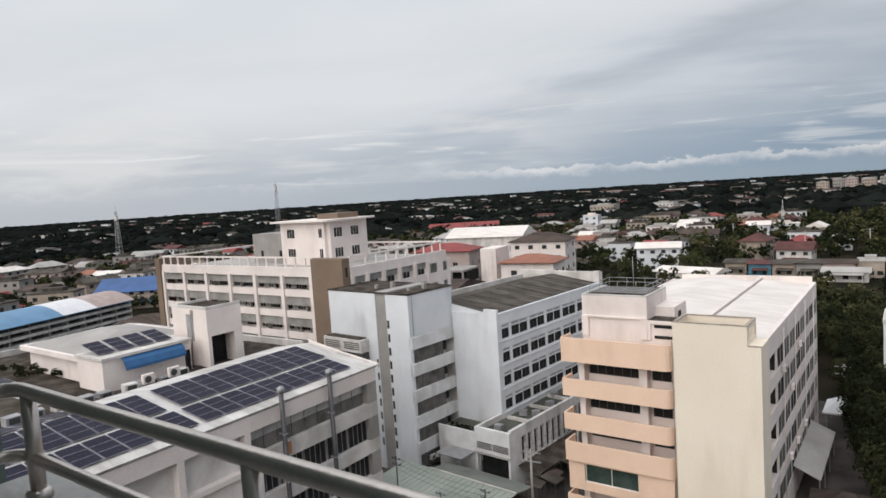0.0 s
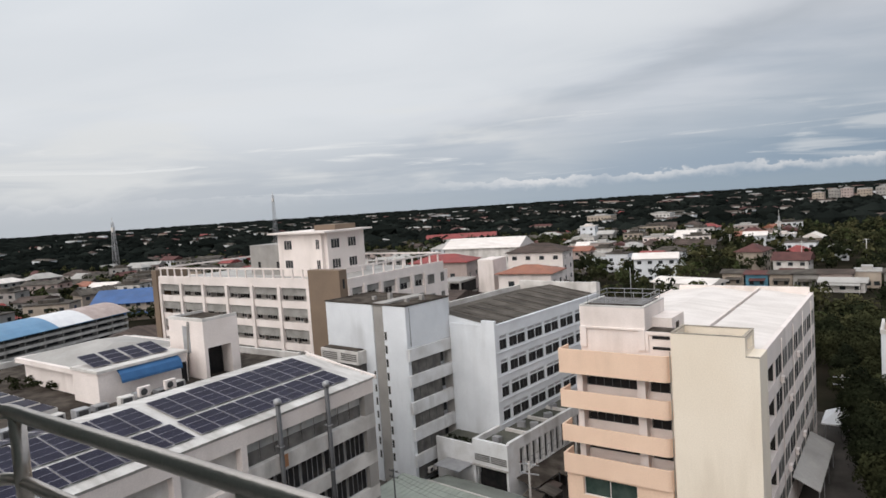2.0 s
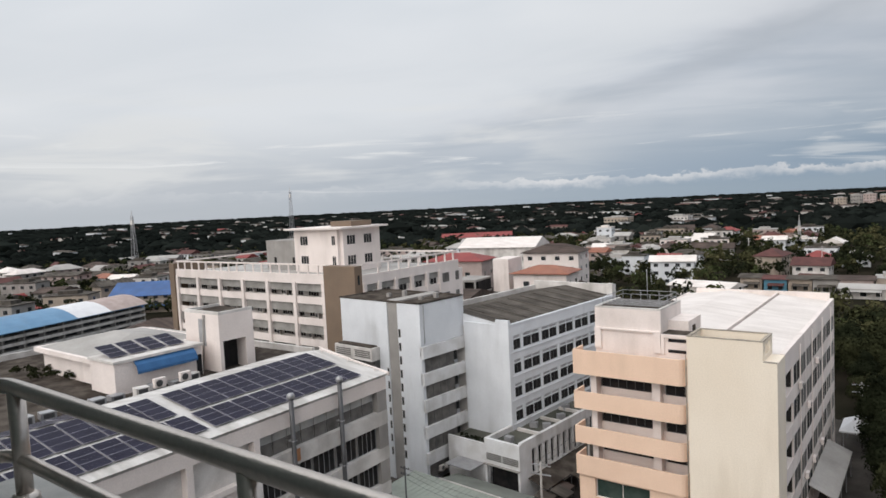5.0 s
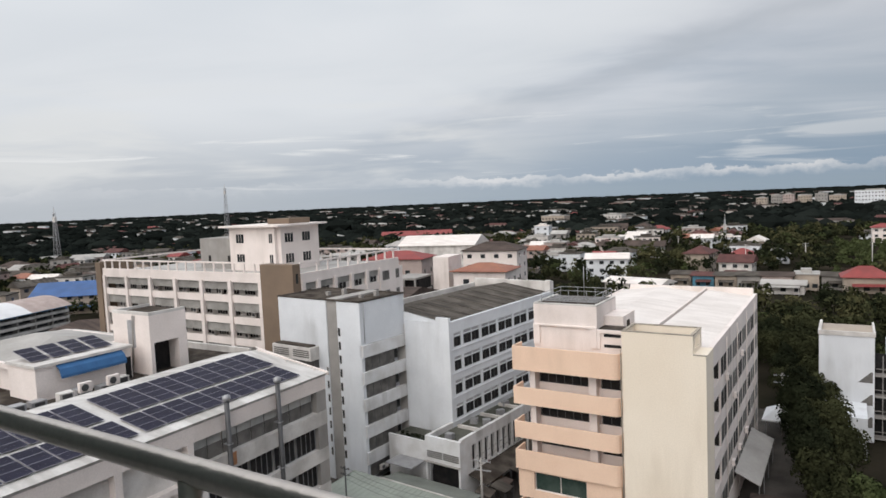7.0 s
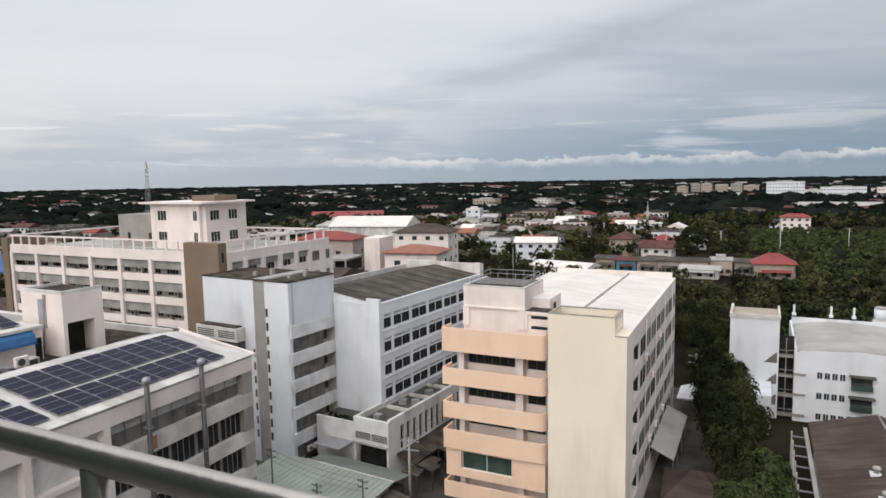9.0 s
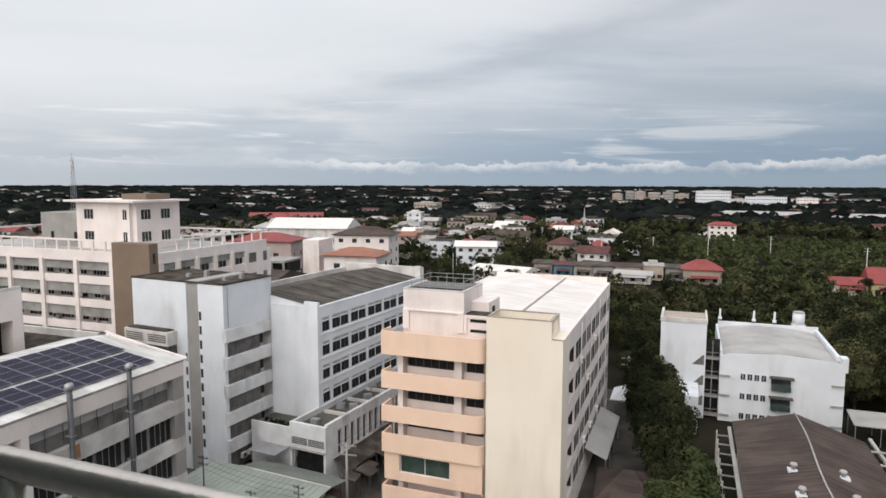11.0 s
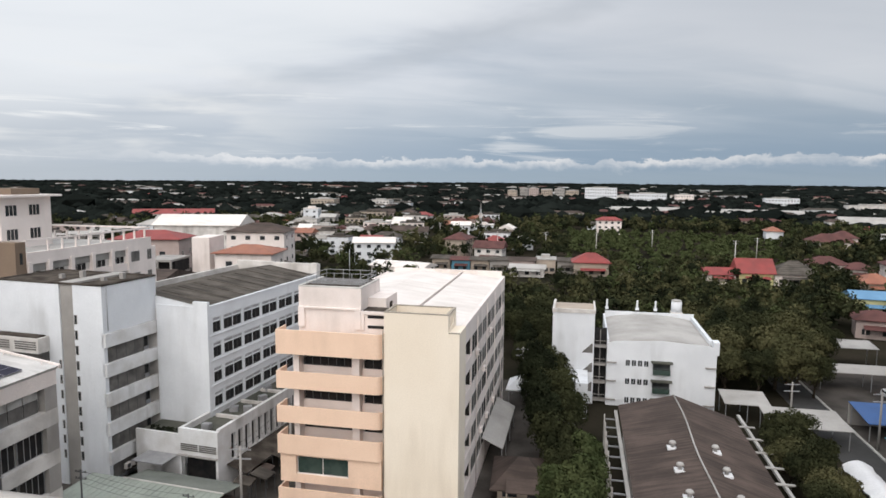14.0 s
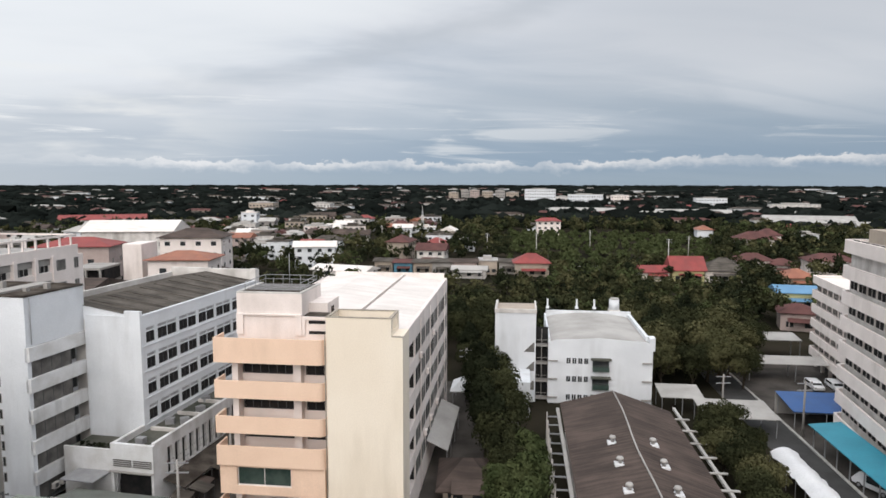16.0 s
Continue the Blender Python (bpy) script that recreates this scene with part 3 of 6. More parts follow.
    part("roof_upstand", boxes((12.3, 12.5, 5.0, D - 0.3, 20.45, 21.2)), "white_warm", b)
    part("edge_parapet", boxes((18.55, W, 3.6, D, 20.0, 20.65), (1.6, 18.55, D - 0.28, D, 20.0, 21.4), (0.4, 0.6, 8.5, D, 20.0, 20.7)), "white_warm", b)
    part("edge_gutter", boxes((18.4, 18.55, 4.0, D - 0.3, 20.0, 20.25)), "roof_dark", b)
    # side wall: floor bands, pillars, deep galleries with windows
    zs = [3.0, 6.4, 9.85, 13.3, 16.65]
    for i, z in enumerate(zs):
        lo = 0 if i == 0 else zs[i - 1] + 2.05
        part("floor_band", boxes((W - 1.75, W, 3.6, D, lo, z)), "white_warm", b)
    part("floor_band", boxes((W - 1.75, W, 3.6, D, zs[-1] + 2.05, 20.0)), "white_warm", b)
    # the back wall's dark colour supplies the gallery shade
    part("gallery_back", boxes((W - 2.0, W - 0.2, 7.4, D, 0, 20.0), (W - 2.0, W - 1.75, 3.6, 7.4, 0, 20.0)), "recess_shade_wall", b)
    for z in zs:
        for k in range(9):
            y = 3.6 + k * 3.82
            part_y = boxes((W - 0.19, W - 0.01, y, y + (0.32 if k else 0.15), z, z + 2.05))
            part("pillar", part_y, "white_warm", b)
            if k:
                window(b, W - 0.04, y + 2.07, z + 0.03, 3.48, 1.99, 90, 2, "white_old", "pane_grey" if (k * 5 + int(z)) % 3 else "painted_inner_dark")
        part("pillar", boxes((W - 0.19, W - 0.02, D - 0.5, D, z, z + 2.05)), "white_warm", b)
    # air conditioners and rain pipes on the side wall
    side = random.Random(3)
    for i in range(7):
        z, y = side.choice(zs), 60 + 8.5 + side.uniform(0, 27)
        ac = thing("air_conditioner", "small white air-conditioner unit hung on the side wall", "air conditioner", pose(-10.8 + 0.24, y, z - 0.75), "side wall air conditioners")
        part("case", boxes((-0.16, 0.16, -0.4, 0.4, 0, 0.6)), "white_warm", ac)
        bm = bmesh.new()
        tube(bm, [(0.16, 0.0, 0.3), (0.19, 0.0, 0.3)], 0.23, 10)
        part("fan_grille", bm, "metal_dark", ac)
        part("bracket", boxes((-0.24, 0.12, -0.3, 0.3, -0.05, 0.0)), "metal_grey", ac)
    for y in (11.15, 18.8, 26.45, 34.1):
        bm = bmesh.new()
        tube(bm, [(W + 0.06, y, 0.1), (W + 0.06, y, 20.1)], 0.055, 6)
        part("rain_pipe", bm, "white_warm", b)
    bm = bmesh.new()
    tube(bm, [(11.4, -0.05, 0.1), (11.4, -0.05, 20.6)], 0.06, 6)
    part("rain_pipe", bm, "cap_dirt", b, "dark stained rain pipe")
    aw = thing("awning", "white sheet-metal lean-to awning on thin posts", "awning", pose(-10.8, 60, 0))
    bm = bmesh.new()
    prism(bm, [(0.06, 4.1), (2.65, 2.95), (2.65, 3.03), (0.06, 4.2)], 15.4, 30.6, "y")
    part("sheet", bm, "roof_light", aw)
    for y in (15.8, 20.4, 25.2, 30.2):
        part("post", boxes((2.45, 2.53, y, y + 0.08, 0.03, 3.0)), "metal_grey", aw)


build_peach()


# ---- white hospital wings with stair tower ----
def build_white():
    fr = pose(-50.6, 60.9, 0, 0, 0, -4.5)
    t = thing("stair_tower", "tall white rendered tower with a grey slot and side balconies", "building", fr)
    part("wall", boxes((-15.1, -5.9, 0.0, 8.4, 0, 23.35)), "white", t)
    part("head_wall", boxes((-4.0, -0.05, 0.0, 8.4, 18.1, 23.35)), "white", t)
    part("lower_wall", boxes((-4.0, -1.3, 0.0, 8.4, 0, 18.1), (-1.3, -0.05, 0.0, 0.5, 0, 18.1)), "white", t)
    part("slot", boxes((-5.9, -4.0, 0.15, 8.4, 0, 23.6)), "grey_wall", t, "grey concrete strip")
    part("roof_top", boxes((-15.2, 0.02, -0.05, 0.35, 23.36, 23.55), (-15.2, -14.8, 0.35, 8.4, 23.02, 23.5), (-0.35, 0.02, 0.35, 8.4, 23.36, 23.55), (-14.8, -0.35, 8.0, 8.4, 23.36, 23.55)), "roof_dark", t, "mould-blackened parapet cap")
    part("flat_roof", boxes((-14.8, -0.35, 0.35, 8.0, 23.36, 23.4)), "roof_dark", t)
    for z in np.arange(3.2, 19.5, 1.75):
        window(t, -3.72, -0.01, float(z), 0.42, 1.05, 0, 1, "grey_wall", "glass")
        if z < 15:
            window(t, -6.15, -0.01, float(z), 0.35, 1.0, 0, 1, "grey_wall", "glass")
    # air-conditioner ledge with louvres on the front
    led = part("ledge", boxes((-15.0, -7.6, -1.5, 0.0, 15.6, 17.3), (-15.0, -7.6, -1.5, 0.0, 13.4, 13.9)), "white_old", t)
    part("planting", boxes((-14.6, -8.0, -1.3, -0.1, 17.3, 17.45)), "roof_dark", led)
    for x in (-13.2, -9.4):
        for k in range(4):
            part("louvre", boxes((x - 1.5, x + 1.5, -1.54, -1.5, 16.0 + k * 0.26, 16.14 + k * 0.26)), "grey_panel", led)
    part("recess", boxes((-14.9, -7.7, -0.9, 0.0, 13.9, 15.6)), "grey_panel", t)
    # side balconies
    for i in range(5):
        z = 16.55 - 3.36 * i
        bal = part("balcony", boxes((-0.3, 0.25, 0.0, 8.4, z, z + 1.5), (-1.3, -0.3, 1.2, 8.4, z, z + 0.2)), "white_grime", t, "rain-stained white balcony parapet")
        part("screen", boxes((-0.22, -0.18, 0.6, 6.2, z - 1.86, z)), "grey_panel", bal, "grey netting screen")
        for y in (1.9, 3.3, 4.7, 6.1):
            part("post", boxes((-0.24, -0.16, y, y + 0.07, z - 1.86, z)), "metal_dark", bal)
        window(t, -1.28, 7.2, z - 1.8, 1.8, 1.7, 90, 2, "grey_wall", "glass")
    for i in range(4):
        ac = thing("air_conditioner", "small outdoor air-conditioner unit against a white wall", "air conditioner", fr @ pose(0.42, 2.2 + i * 1.2, 0.9 + 1.0), "air conditioners under the balconies")
        part("case", boxes((-0.17, 0.17, -0.4, 0.4, 0, 0.65)), "white_old", ac)
        bm = bmesh.new()
        tube(bm, [(0.16, 0.0, 0.33), (0.19, 0.0, 0.33)], 0.25, 12)
        part("fan_grille", bm, "metal_dark", ac)
        part("bracket", boxes((-0.42, 0.1, -0.3, 0.3, -0.06, 0.0)), "metal_grey", ac)
    bm = bmesh.new()
    tube(bm, [(0.06, 0.6, 18.3), (0.06, 0.6, 23.2)], 0.05, 6)
    part("drain_pipe", bm, "metal_grey", t)
    for x, y, h in ((-9, 3, 0.5), (-7.2, 4.2, 0.8), (-3, 3, 0.45), (-2.2, 5, 0.7)):
        single("roof_vent", boxes((x, x + 0.5, y, y + 0.5, 0, h)), "grey_wall", "small concrete vent on a mouldy flat roof", "vent", fr @ pose(0, 0, 23.4))
    # long wing
    w = thing("hospital_wing", "long white wing with dark window rows and grey roof", "building", fr)
    X, Y0, Y1, TOP = 7.6, 7.9, 36.5, 20.0
    part("front_wall", boxes((0.3, X, Y0, Y0 + 0.3, 0, 20.0), (X - 2.0, X, Y0 - 0.12, Y0, 0, 20.65), (X - 2.0, X, Y0, Y0 + 0.3, 20.0, 20.65)), "white", w)
    part("core", boxes((-6.0, X - 0.35, Y0 + 0.32, Y1, 0, 19.4)), "white_old", w)
    zs = [7.45, 10.5, 13.55, 16.6, 4.4]
    edges = sorted(zs)
    prev = 0.0
    for z in edges:
        part("wall_band", boxes((X - 0.35, X, Y0 + 0.3, Y1, prev, z)), "white", w)
        part("ledge", boxes((X, X + 0.12, Y0 + 0.3, Y1, z - 0.12, z - 0.02)), "white", w)
        prev = z + 2.05
    part("wall_band", boxes((X - 0.35, X, Y0 + 0.3, Y1, prev, TOP)), "white", w)
    bays = 7
    step = (Y1 - Y0 - 0.6) / 6.5
    for z in edges:
        for k in range(bays):
            # the bay at the corner has half the width
            y = Y0 + 0.6 + max(0.0, (k - 0.5) * step)
            wide = step if k else step / 2
            part("pier", boxes((X - 0.35, X, y - 0.3, y + 0.25, z, z + 2.05)), "white", w)
            clear = wide - 0.55
            n = 2 if k else 1
            for c in range(n):
                mid, ww = y + 0.25 + clear * (c + 0.5) / n, clear / n - 0.1
                window(w, X - 0.1, mid, z + 0.22, ww, 1.26, 90, 2, "metal_dark", "painted_inner_dark")
                window(w, X - 0.08, mid, z + 1.6, ww, 0.40, 90, 1, "white", "louvre_grey")
            if k:
                part("mullion", boxes((X - 0.3, X - 0.04, y + 0.25 + clear / 2 - 0.06, y + 0.25 + clear / 2 + 0.06, z + 0.21, z + 1.49)), "white", w)
            part("sill_wall", boxes((X - 0.33, X - 0.03, y + 0.25, y + wide - 0.3, z, z + 0.21)), "white", w)
            part("transom", boxes((X - 0.35, X - 0.02, y + 0.25, y + wide - 0.3, z + 1.49, z + 1.59)), "white", w)
    # corrugated roof
    bm = bmesh.new()
    n = 90
    for side in (0, 1):
        rows = []
        for i in range(n + 1):
            y = Y0 + 0.25 + (Y1 - 0.6 - Y0 - 0.25) * i / n
            dz = 0.06 if i % 2 else 0.0
            a, c = ((X - 0.3, 19.95), (-1.0, 21.2)) if side == 0 else ((-1.0, 21.2), (-7.0, 20.2))
            rows.append([bm.verts.new((a[0] * (1 - u) + c[0] * u, y, a[1] * (1 - u) + c[1] * u + dz)) for u in (0, 0.25, 0.5, 0.75, 1)])
        for r0, r1 in zip(rows, rows[1:]):
            for j in range(4):
                bm.faces.new((r0[j], r0[j + 1], r1[j + 1], r1[j]))
    gable = bmesh.new()
    prism(gable, [(-7.0, 19.3), (X - 0.3, 19.3), (X - 0.3, 19.93), (-1.0, 21.17), (-7.0, 20.15)], Y0 + 0.33, Y0 + 0.6, "y")
    part("gable", gable, "white", w)
    ridge = part("roof_sheet", bm, "roof_grey", w, "grey corrugated roofing")
    for k in range(9):
        y = Y0 + 2.5 + k * 3.1
        bm = bmesh.new()
        tube(bm, [(X - 0.4, y, 20.02), (-1.0, y, 21.27)], 0.05, 5)
        part("lap_joint", bm, "roof_dark", ridge)
    part("end_parapet", boxes((-7.2, X, Y1 - 0.6, Y1, 19.4, 21.7), (X - 0.9, X, Y1 - 1.2, Y1 - 0.6, 19.4, 21.9)), "white_old", w, "mould-stained parapet")
    part("eave", boxes((X - 0.3, X + 0.05, Y0 + 0.3, Y1 - 1.2, 19.9, 20.15)), "white", w)
    part("back_parapet", boxes((-7.4, -7.0, Y0, Y1 - 0.6, 19.0, 21.0)), "white_old", w)
    # low block with a sunken mossy roof
    p = thing("low_block", "low white annexe with louvres and a mossy sunken roof", "building", fr)
    Yf = 2.5
    part("wall", boxes((7.2, 12.3, Yf, Yf + 0.4, 4.2, 7.4), (7.2, 7.5, Yf, Yf + 0.4, 0.0, 4.2), (12.0, 12.3, Yf, Yf + 0.4, 0.0, 4.2), (11.9, 12.3, Yf + 0.4, 23.0, 6.3, 7.6), (11.9, 12.3, Yf + 0.4, 23.0, 0, 3.2), (7.2, 7.6, Yf + 0.4, 7.85, 3.0, 7.4), (7.8, 11.9, 22.6, 23.0, 3.0, 7.6)), "white_grime", p)
    part("stair_box", boxes((0.6, 7.18, 3.4, 7.8, 0.0, 5.7), (0.6, 7.18, 3.4, 3.7, 5.7, 6.2)), "white_grime", p)
    part("stair_box_roof", boxes((0.6, 7.18, 3.7, 7.8, 5.7, 5.75)), "green_mould", p)
    tub = np.random.default_rng(31)
    for k in range(7):
        ob = new("potted_shrub", quads_mesh("potted_shrub", leaf_cloud(tub, 160, 1.0, 0.9, 0.0, 0.09, 8), "leaf_dark"))
        ob.matrix_basis = fr @ pose(2.4 + k * 0.66, 4.1 + 0.2 * (k % 2), 5.75)
        tagged(ob, "small dark shrub on the annexe roof edge", "shrub", "roof edge shrubs")
    part("roof_floor", boxes((7.6, 11.9, Yf + 0.4, 7.88, 6.2, 6.7), (7.65, 11.9, 7.88, 22.6, 6.2, 6.7)), "green_mould", p, "wet mossy roof floor")
    for y in (8.2, 13.4, 18.0):
        part("curb", boxes((8.0, 11.9, y, y + 0.3, 6.7, 7.1)), "white_old", p)
    for k in range(13):
        y = 4.6 + k * 1.38
        part("pillar", boxes((11.9, 12.3, y, y + 0.42, 3.2, 6.3)), "white_grime", p)
        part("pane", boxes((11.85, 11.9, y + 0.42, y + 1.38, 3.2, 6.3)), "painted_inner_dark", p)
    bm = bmesh.new()
    prism(bm, [(12.32, 3.15), (14.9, 2.45), (14.9, 2.38), (12.32, 3.07)], 4.0, 22.5, "y")
    lean = part("lean_to_roof", bm, "roof_dark", p, "dark rusty lean-to roof")
    for k in range(6):
        part("post", boxes((14.7, 14.78, 4.3 + k * 3.5, 4.38 + k * 3.5, 0.03, 2.42)), "metal_dark", lean)
    part("corner_wall", boxes((11.9, 12.3, Yf + 0.4, 4.6, 3.2, 6.3)), "white_grime", p)
    for x0, x1 in ((7.5, 9.7), (9.9, 12.1)):
        for k in range(4):
            part("louvre", boxes((x0, x1, Yf - 0.06, Yf, 4.9 + k * 0.22, 5.02 + k * 0.22)), "grey_panel", p)
    # near-black sheet gives the shade inside the ground-floor opening
    part("opening", boxes((7.5, 12.0, Yf + 0.9, Yf + 1.0, 0.0, 4.2)), "painted_inner_dark", p)
    part("canopy", boxes((7.1, 12.3, Yf - 0.3, Yf, 4.3, 4.42)), "grey_wall", p)
    part("low_canopy", boxes((2.4, 6.4, 0.6, 3.4, 3.7, 3.82)), "metal_grey", p)
    for i, (x, y) in enumerate(((9.4, 4.6), (9.0, 10.5), (10.6, 11.0), (10.2, 15.0), (8.8, 18.5))):
        single("roof_unit", boxes((-0.5, 0.5, -0.35, 0.35, 0, 0.7), (-0.4, 0.4, -0.37, -0.35, 0.1, 0.6)), "metal_grey", "grey metal equipment box on a mossy roof", "roof unit", fr @ pose(x, y, 6.7, 0, 0, 20 * i))
    # pale green roof of the shed below
    s = thing("green_roof_shed", "low shed with a pale green ribbed metal roof", "shed", pose(-51, 44.0, 0, 0, 0, -4.5))
    part("wall", boxes((0.4, 14.4, 0.5, 15.0, 0, 2.3)), "white_old", s)
    bm = bmesh.new()
    prism(bm, [(0.0, 2.45), (14.6, 3.3), (14.6, 3.2), (0.0, 2.35)], -1.0, 15.4, "x")
    sh = part("roof_sheet", bm, "roof_green", s, "pale green ribbed metal roof")
    bm = bmesh.new()
    prism(bm, [(14.62, 3.3), (18.0, 2.75), (18.0, 2.65), (14.62, 3.2)], 3.2, 15.4, "x")
    part("back_sheet", bm, "roof_greygreen", s, "grey weathered back slope")
    bm = bmesh.new()
    tube(bm, [(3.0, 14.6, 3.32), (15.4, 14.6, 3.32)], 0.09, 6)
    part("ridge_cap", bm, "white_old", sh)
    for k in range(22):
        x = -0.7 + k * 0.75
        bm = bmesh.new()
        tube(bm, [(x, 0.05, 2.47), (x, 14.5, 3.31)], 0.028, 4)
        part("rib", bm, "roof_green", sh)


build_white()


# ---- solar-roofed building ----
def build_solar():
    fr = pose(-42.25, 45.2, 0, 0, 0, 1.5)
    b = thing("solar_building", "white multi-storey building with a shallow gable roof and grey screens", "building", fr)
    E, RX, RZ = 19.6, -9.0, 21.05
    part("wall", boxes((-24, -0.7, -46, -0.3, 0, 18.1), (-24, -1.0, -0.3, 0, 0, 19.0)), "white_old", b)
    part("eave_band", boxes((-1.0, 0.0, -46, 0, 18.1, E - 0.05)), "white_warm", b, "white eaves beam")
    for z0, z1 in ((14.75, 16.1), (11.3, 12.55), (7.85, 9.1), (4.4, 5.6)):
        part("floor_band", boxes((-0.7, 0.0, -15.2, 0, z0, z1)), "white_old", b)
    part("pillar", boxes((-0.7, -0.02, -1.3, -0.02, 0, 18.1)), "grey_wall", b)
    for y in (-15.6, -21.4, -27.2, -33, -39):
        part("pillar", boxes((-0.7, 0.0, y, y + 0.55, 0, 18.1)), "white_warm", b)
    for y in (-21.4, -27.2, -33, -39):
        part("panel", boxes((-0.68, -0.45, y + 0.55, y + 5.8, 0, 15.2)), "white_warm", b)
        part("beam", boxes((-0.68, -0.02, y + 0.55, y + 5.8, 14.9, 15.3)), "white_warm", b)
    # screens and windows between the floors
    for k in range(9):
        y = -14.9 + k * 1.5
        part("screen", boxes((-0.62, -0.56, y, y + 1.42, 16.1, 17.2)), "grey_panel", b)
        part("frosted_pane", boxes((-0.62, -0.57, y, y + 1.36, 17.22, 18.1)), "frosted", b)
    for z in (12.55, 9.1, 5.6):
        for k in range(5):
            y = -14.9 + k * 2.75
            window(b, -0.5, y + 1.3, z, 2.55, 2.15, 90, 4, "metal_grey", "painted_inner_dark")
    part("patch_panel", boxes((-0.55, 0.04, -11.9, -11.1, 15.0, 16.05)), "rust", b, "rust-stained orange panel")
    for y in (-6.6, -12.1):
        fl = thing("flue_pipe", "tall dark metal flue pipe with a cap on the wall", "pipe", fr @ pose(0.45, y, 0))
        bm = bmesh.new()
        tube(bm, [(0, 0, 0), (0, 0, 20.5)], 0.2, 12)
        part("pipe", bm, "metal_dark", fl)
        bm = bmesh.new()
        tube(bm, [(0, 0, 20.5), (0, 0, 20.62), (0, 0, 20.9), (0, 0, 21.0)], [0.22, 0.34, 0.3, 0.1], 12)
        part("cap", bm, "metal_grey", fl)
        for z in (9, 13, 17):
            part("bracket", boxes((-0.45, 0.22, -0.22, 0.22, z, z + 0.08)), "metal_grey", fl)
    # roof
    bm = bmesh.new()
    prism(bm, [(0.15, E), (RX, RZ), (-14.0, 20.2), (-14.0, 19.0), (0.0, E - 0.25)], -46, 0.1, "y")
    part("roof", bm, "roof_pale", b, "pale grey shallow-pitched roof")
    bm = bmesh.new()
    prism(bm, [(0.2, E - 0.2), (0.2, E + 0.1), (RX, RZ + 0.12), (RX, RZ - 0.6)], 0.1, 0.35, "y")
    part("verge", bm, "white_warm", b)
    part("flat_roof", boxes((-48, -14.0, -46, 4, 18.6, 19.3)), "roof_dark", b, "dark mouldy flat roof")
    part("back_parapet", boxes((-48, -14.0, 3.7, 4.0, 19.3, 20.0), (-48, -47.7, -46, 3.7, 19.3, 20.0)), "white_old", b)
    part("roof_gutter", boxes((-14.6, -14.0, -40, 0, 19.3, 19.9)), "roof_dark", b)
    bm = bmesh.new()
    tube(bm, [(-0.6, -0.35, E + 0.4), (RX + 0.4, -0.35, RZ + 0.45)], 0.06, 6)
    for f in (0.05, 0.5, 0.95):
        tube(bm, [(-0.6 + (RX + 1) * f, -0.35, E + (RZ - E) * f), (-0.6 + (RX + 1) * f, -0.35, E + 0.42 + (RZ - E) * f)], 0.04, 6)
    single("roof_edge_rail", bm, "white_warm", "white pipe rail along the roof verge", "rail", fr)
    # panels: each has its own frame and dark glass
    L, Hh = 1.66, 1.02
    fm = mesh_of("solar_panel", boxes((-Hh / 2, Hh / 2, -L / 2, L / 2, 0, 0.035)), "solar_line")
    bm = boxes((-Hh / 2 + 0.025, -0.008, -L / 2 + 0.025, L / 2 - 0.025, 0.035, 0.042))
    bx(bm, 0.008, Hh / 2 - 0.025, -L / 2 + 0.025, L / 2 - 0.025, 0.035, 0.042)
    cm = mesh_of("glass_face", bm, "solar")
    tilt = math.degrees(math.atan2(RZ - E, -(RX - 0.15)))

    def array(name_group, y_hi, cols, rows_x, gap=0.11):
        arr = thing("solar_array", "rows of dark blue solar panels on a pale roof", "solar panels", fr, name_group)
        for c in range(cols):
            y = y_hi - (c + 0.5) * (L + gap)
            for x in rows_x:
                ob = new("solar_panel", fm)
                ob.parent = arr
                ob.matrix_basis = pose(x, y, E + (0.15 - x) * (RZ - E) / (0.15 - RX) + 0.14, 0, tilt, 0)
                put("glass_face", cm, ob, 0, 0, 0)
    up = [-8.25 + k * (Hh + 0.03) for k in range(4)]
    dn = [-3.55 + k * (Hh + 0.03) for k in range(3)]
    array("roof solar arrays", -1.9, 9, up)
    array("roof solar arrays", -2.3, 9, dn)
    array("roof solar arrays", -18.9, 15, up)
    array("roof solar arrays", -18.7, 15, dn)
    # second slope behind the ridge
    arr = thing("solar_array", "dark blue solar panels on the far roof slope", "solar panels", fr, "roof solar arrays")
    for c in range(7):
        for k in range(3):
            x = -10.2 - k * (Hh + 0.02)
            ob = new("solar_panel", fm)
            ob.parent = arr
            ob.matrix_basis = pose(x, -24 - c * (L + 0.2), RZ - (RX - x) * 0.17 + 0.12, 0, -9.6, 0)
            put("glass_face", cm, ob, 0, 0, 0)
    # stair house with the blue awning
    h = thing("stair_house", "white rooftop stair house with a blue awning", "rooftop building", pose(-60.4, 28.3, 19.3))
    part("wall", boxes((-4.8, 0, 0, 9.0, 0, 3.2), (-18, -4.8, 1.0, 12, 0, 2.4)), "white_warm", h)
    part("cornice", boxes((-4.9, 0.25, -0.15, 9.1, 3.0, 3.25)), "white_old", h)
    bm = bmesh.new()
    prism(bm, [(-18.3, 0.2), (-4.9, 0.2), (-4.9, 12.5), (-18.3, 12.5)], 2.4, 2.9)
    part("roof_slab", bm, "white_warm", h)
    bm = bmesh.new()
    v = [bm.verts.new(p) for p in ((-17.8, 0.6, 2.9), (-5.2, 0.6, 2.9), (-5.2, 12.2, 2.9), (-17.8, 12.2, 2.9), (-13, 6.4, 4.0), (-9, 6.4, 4.0))]
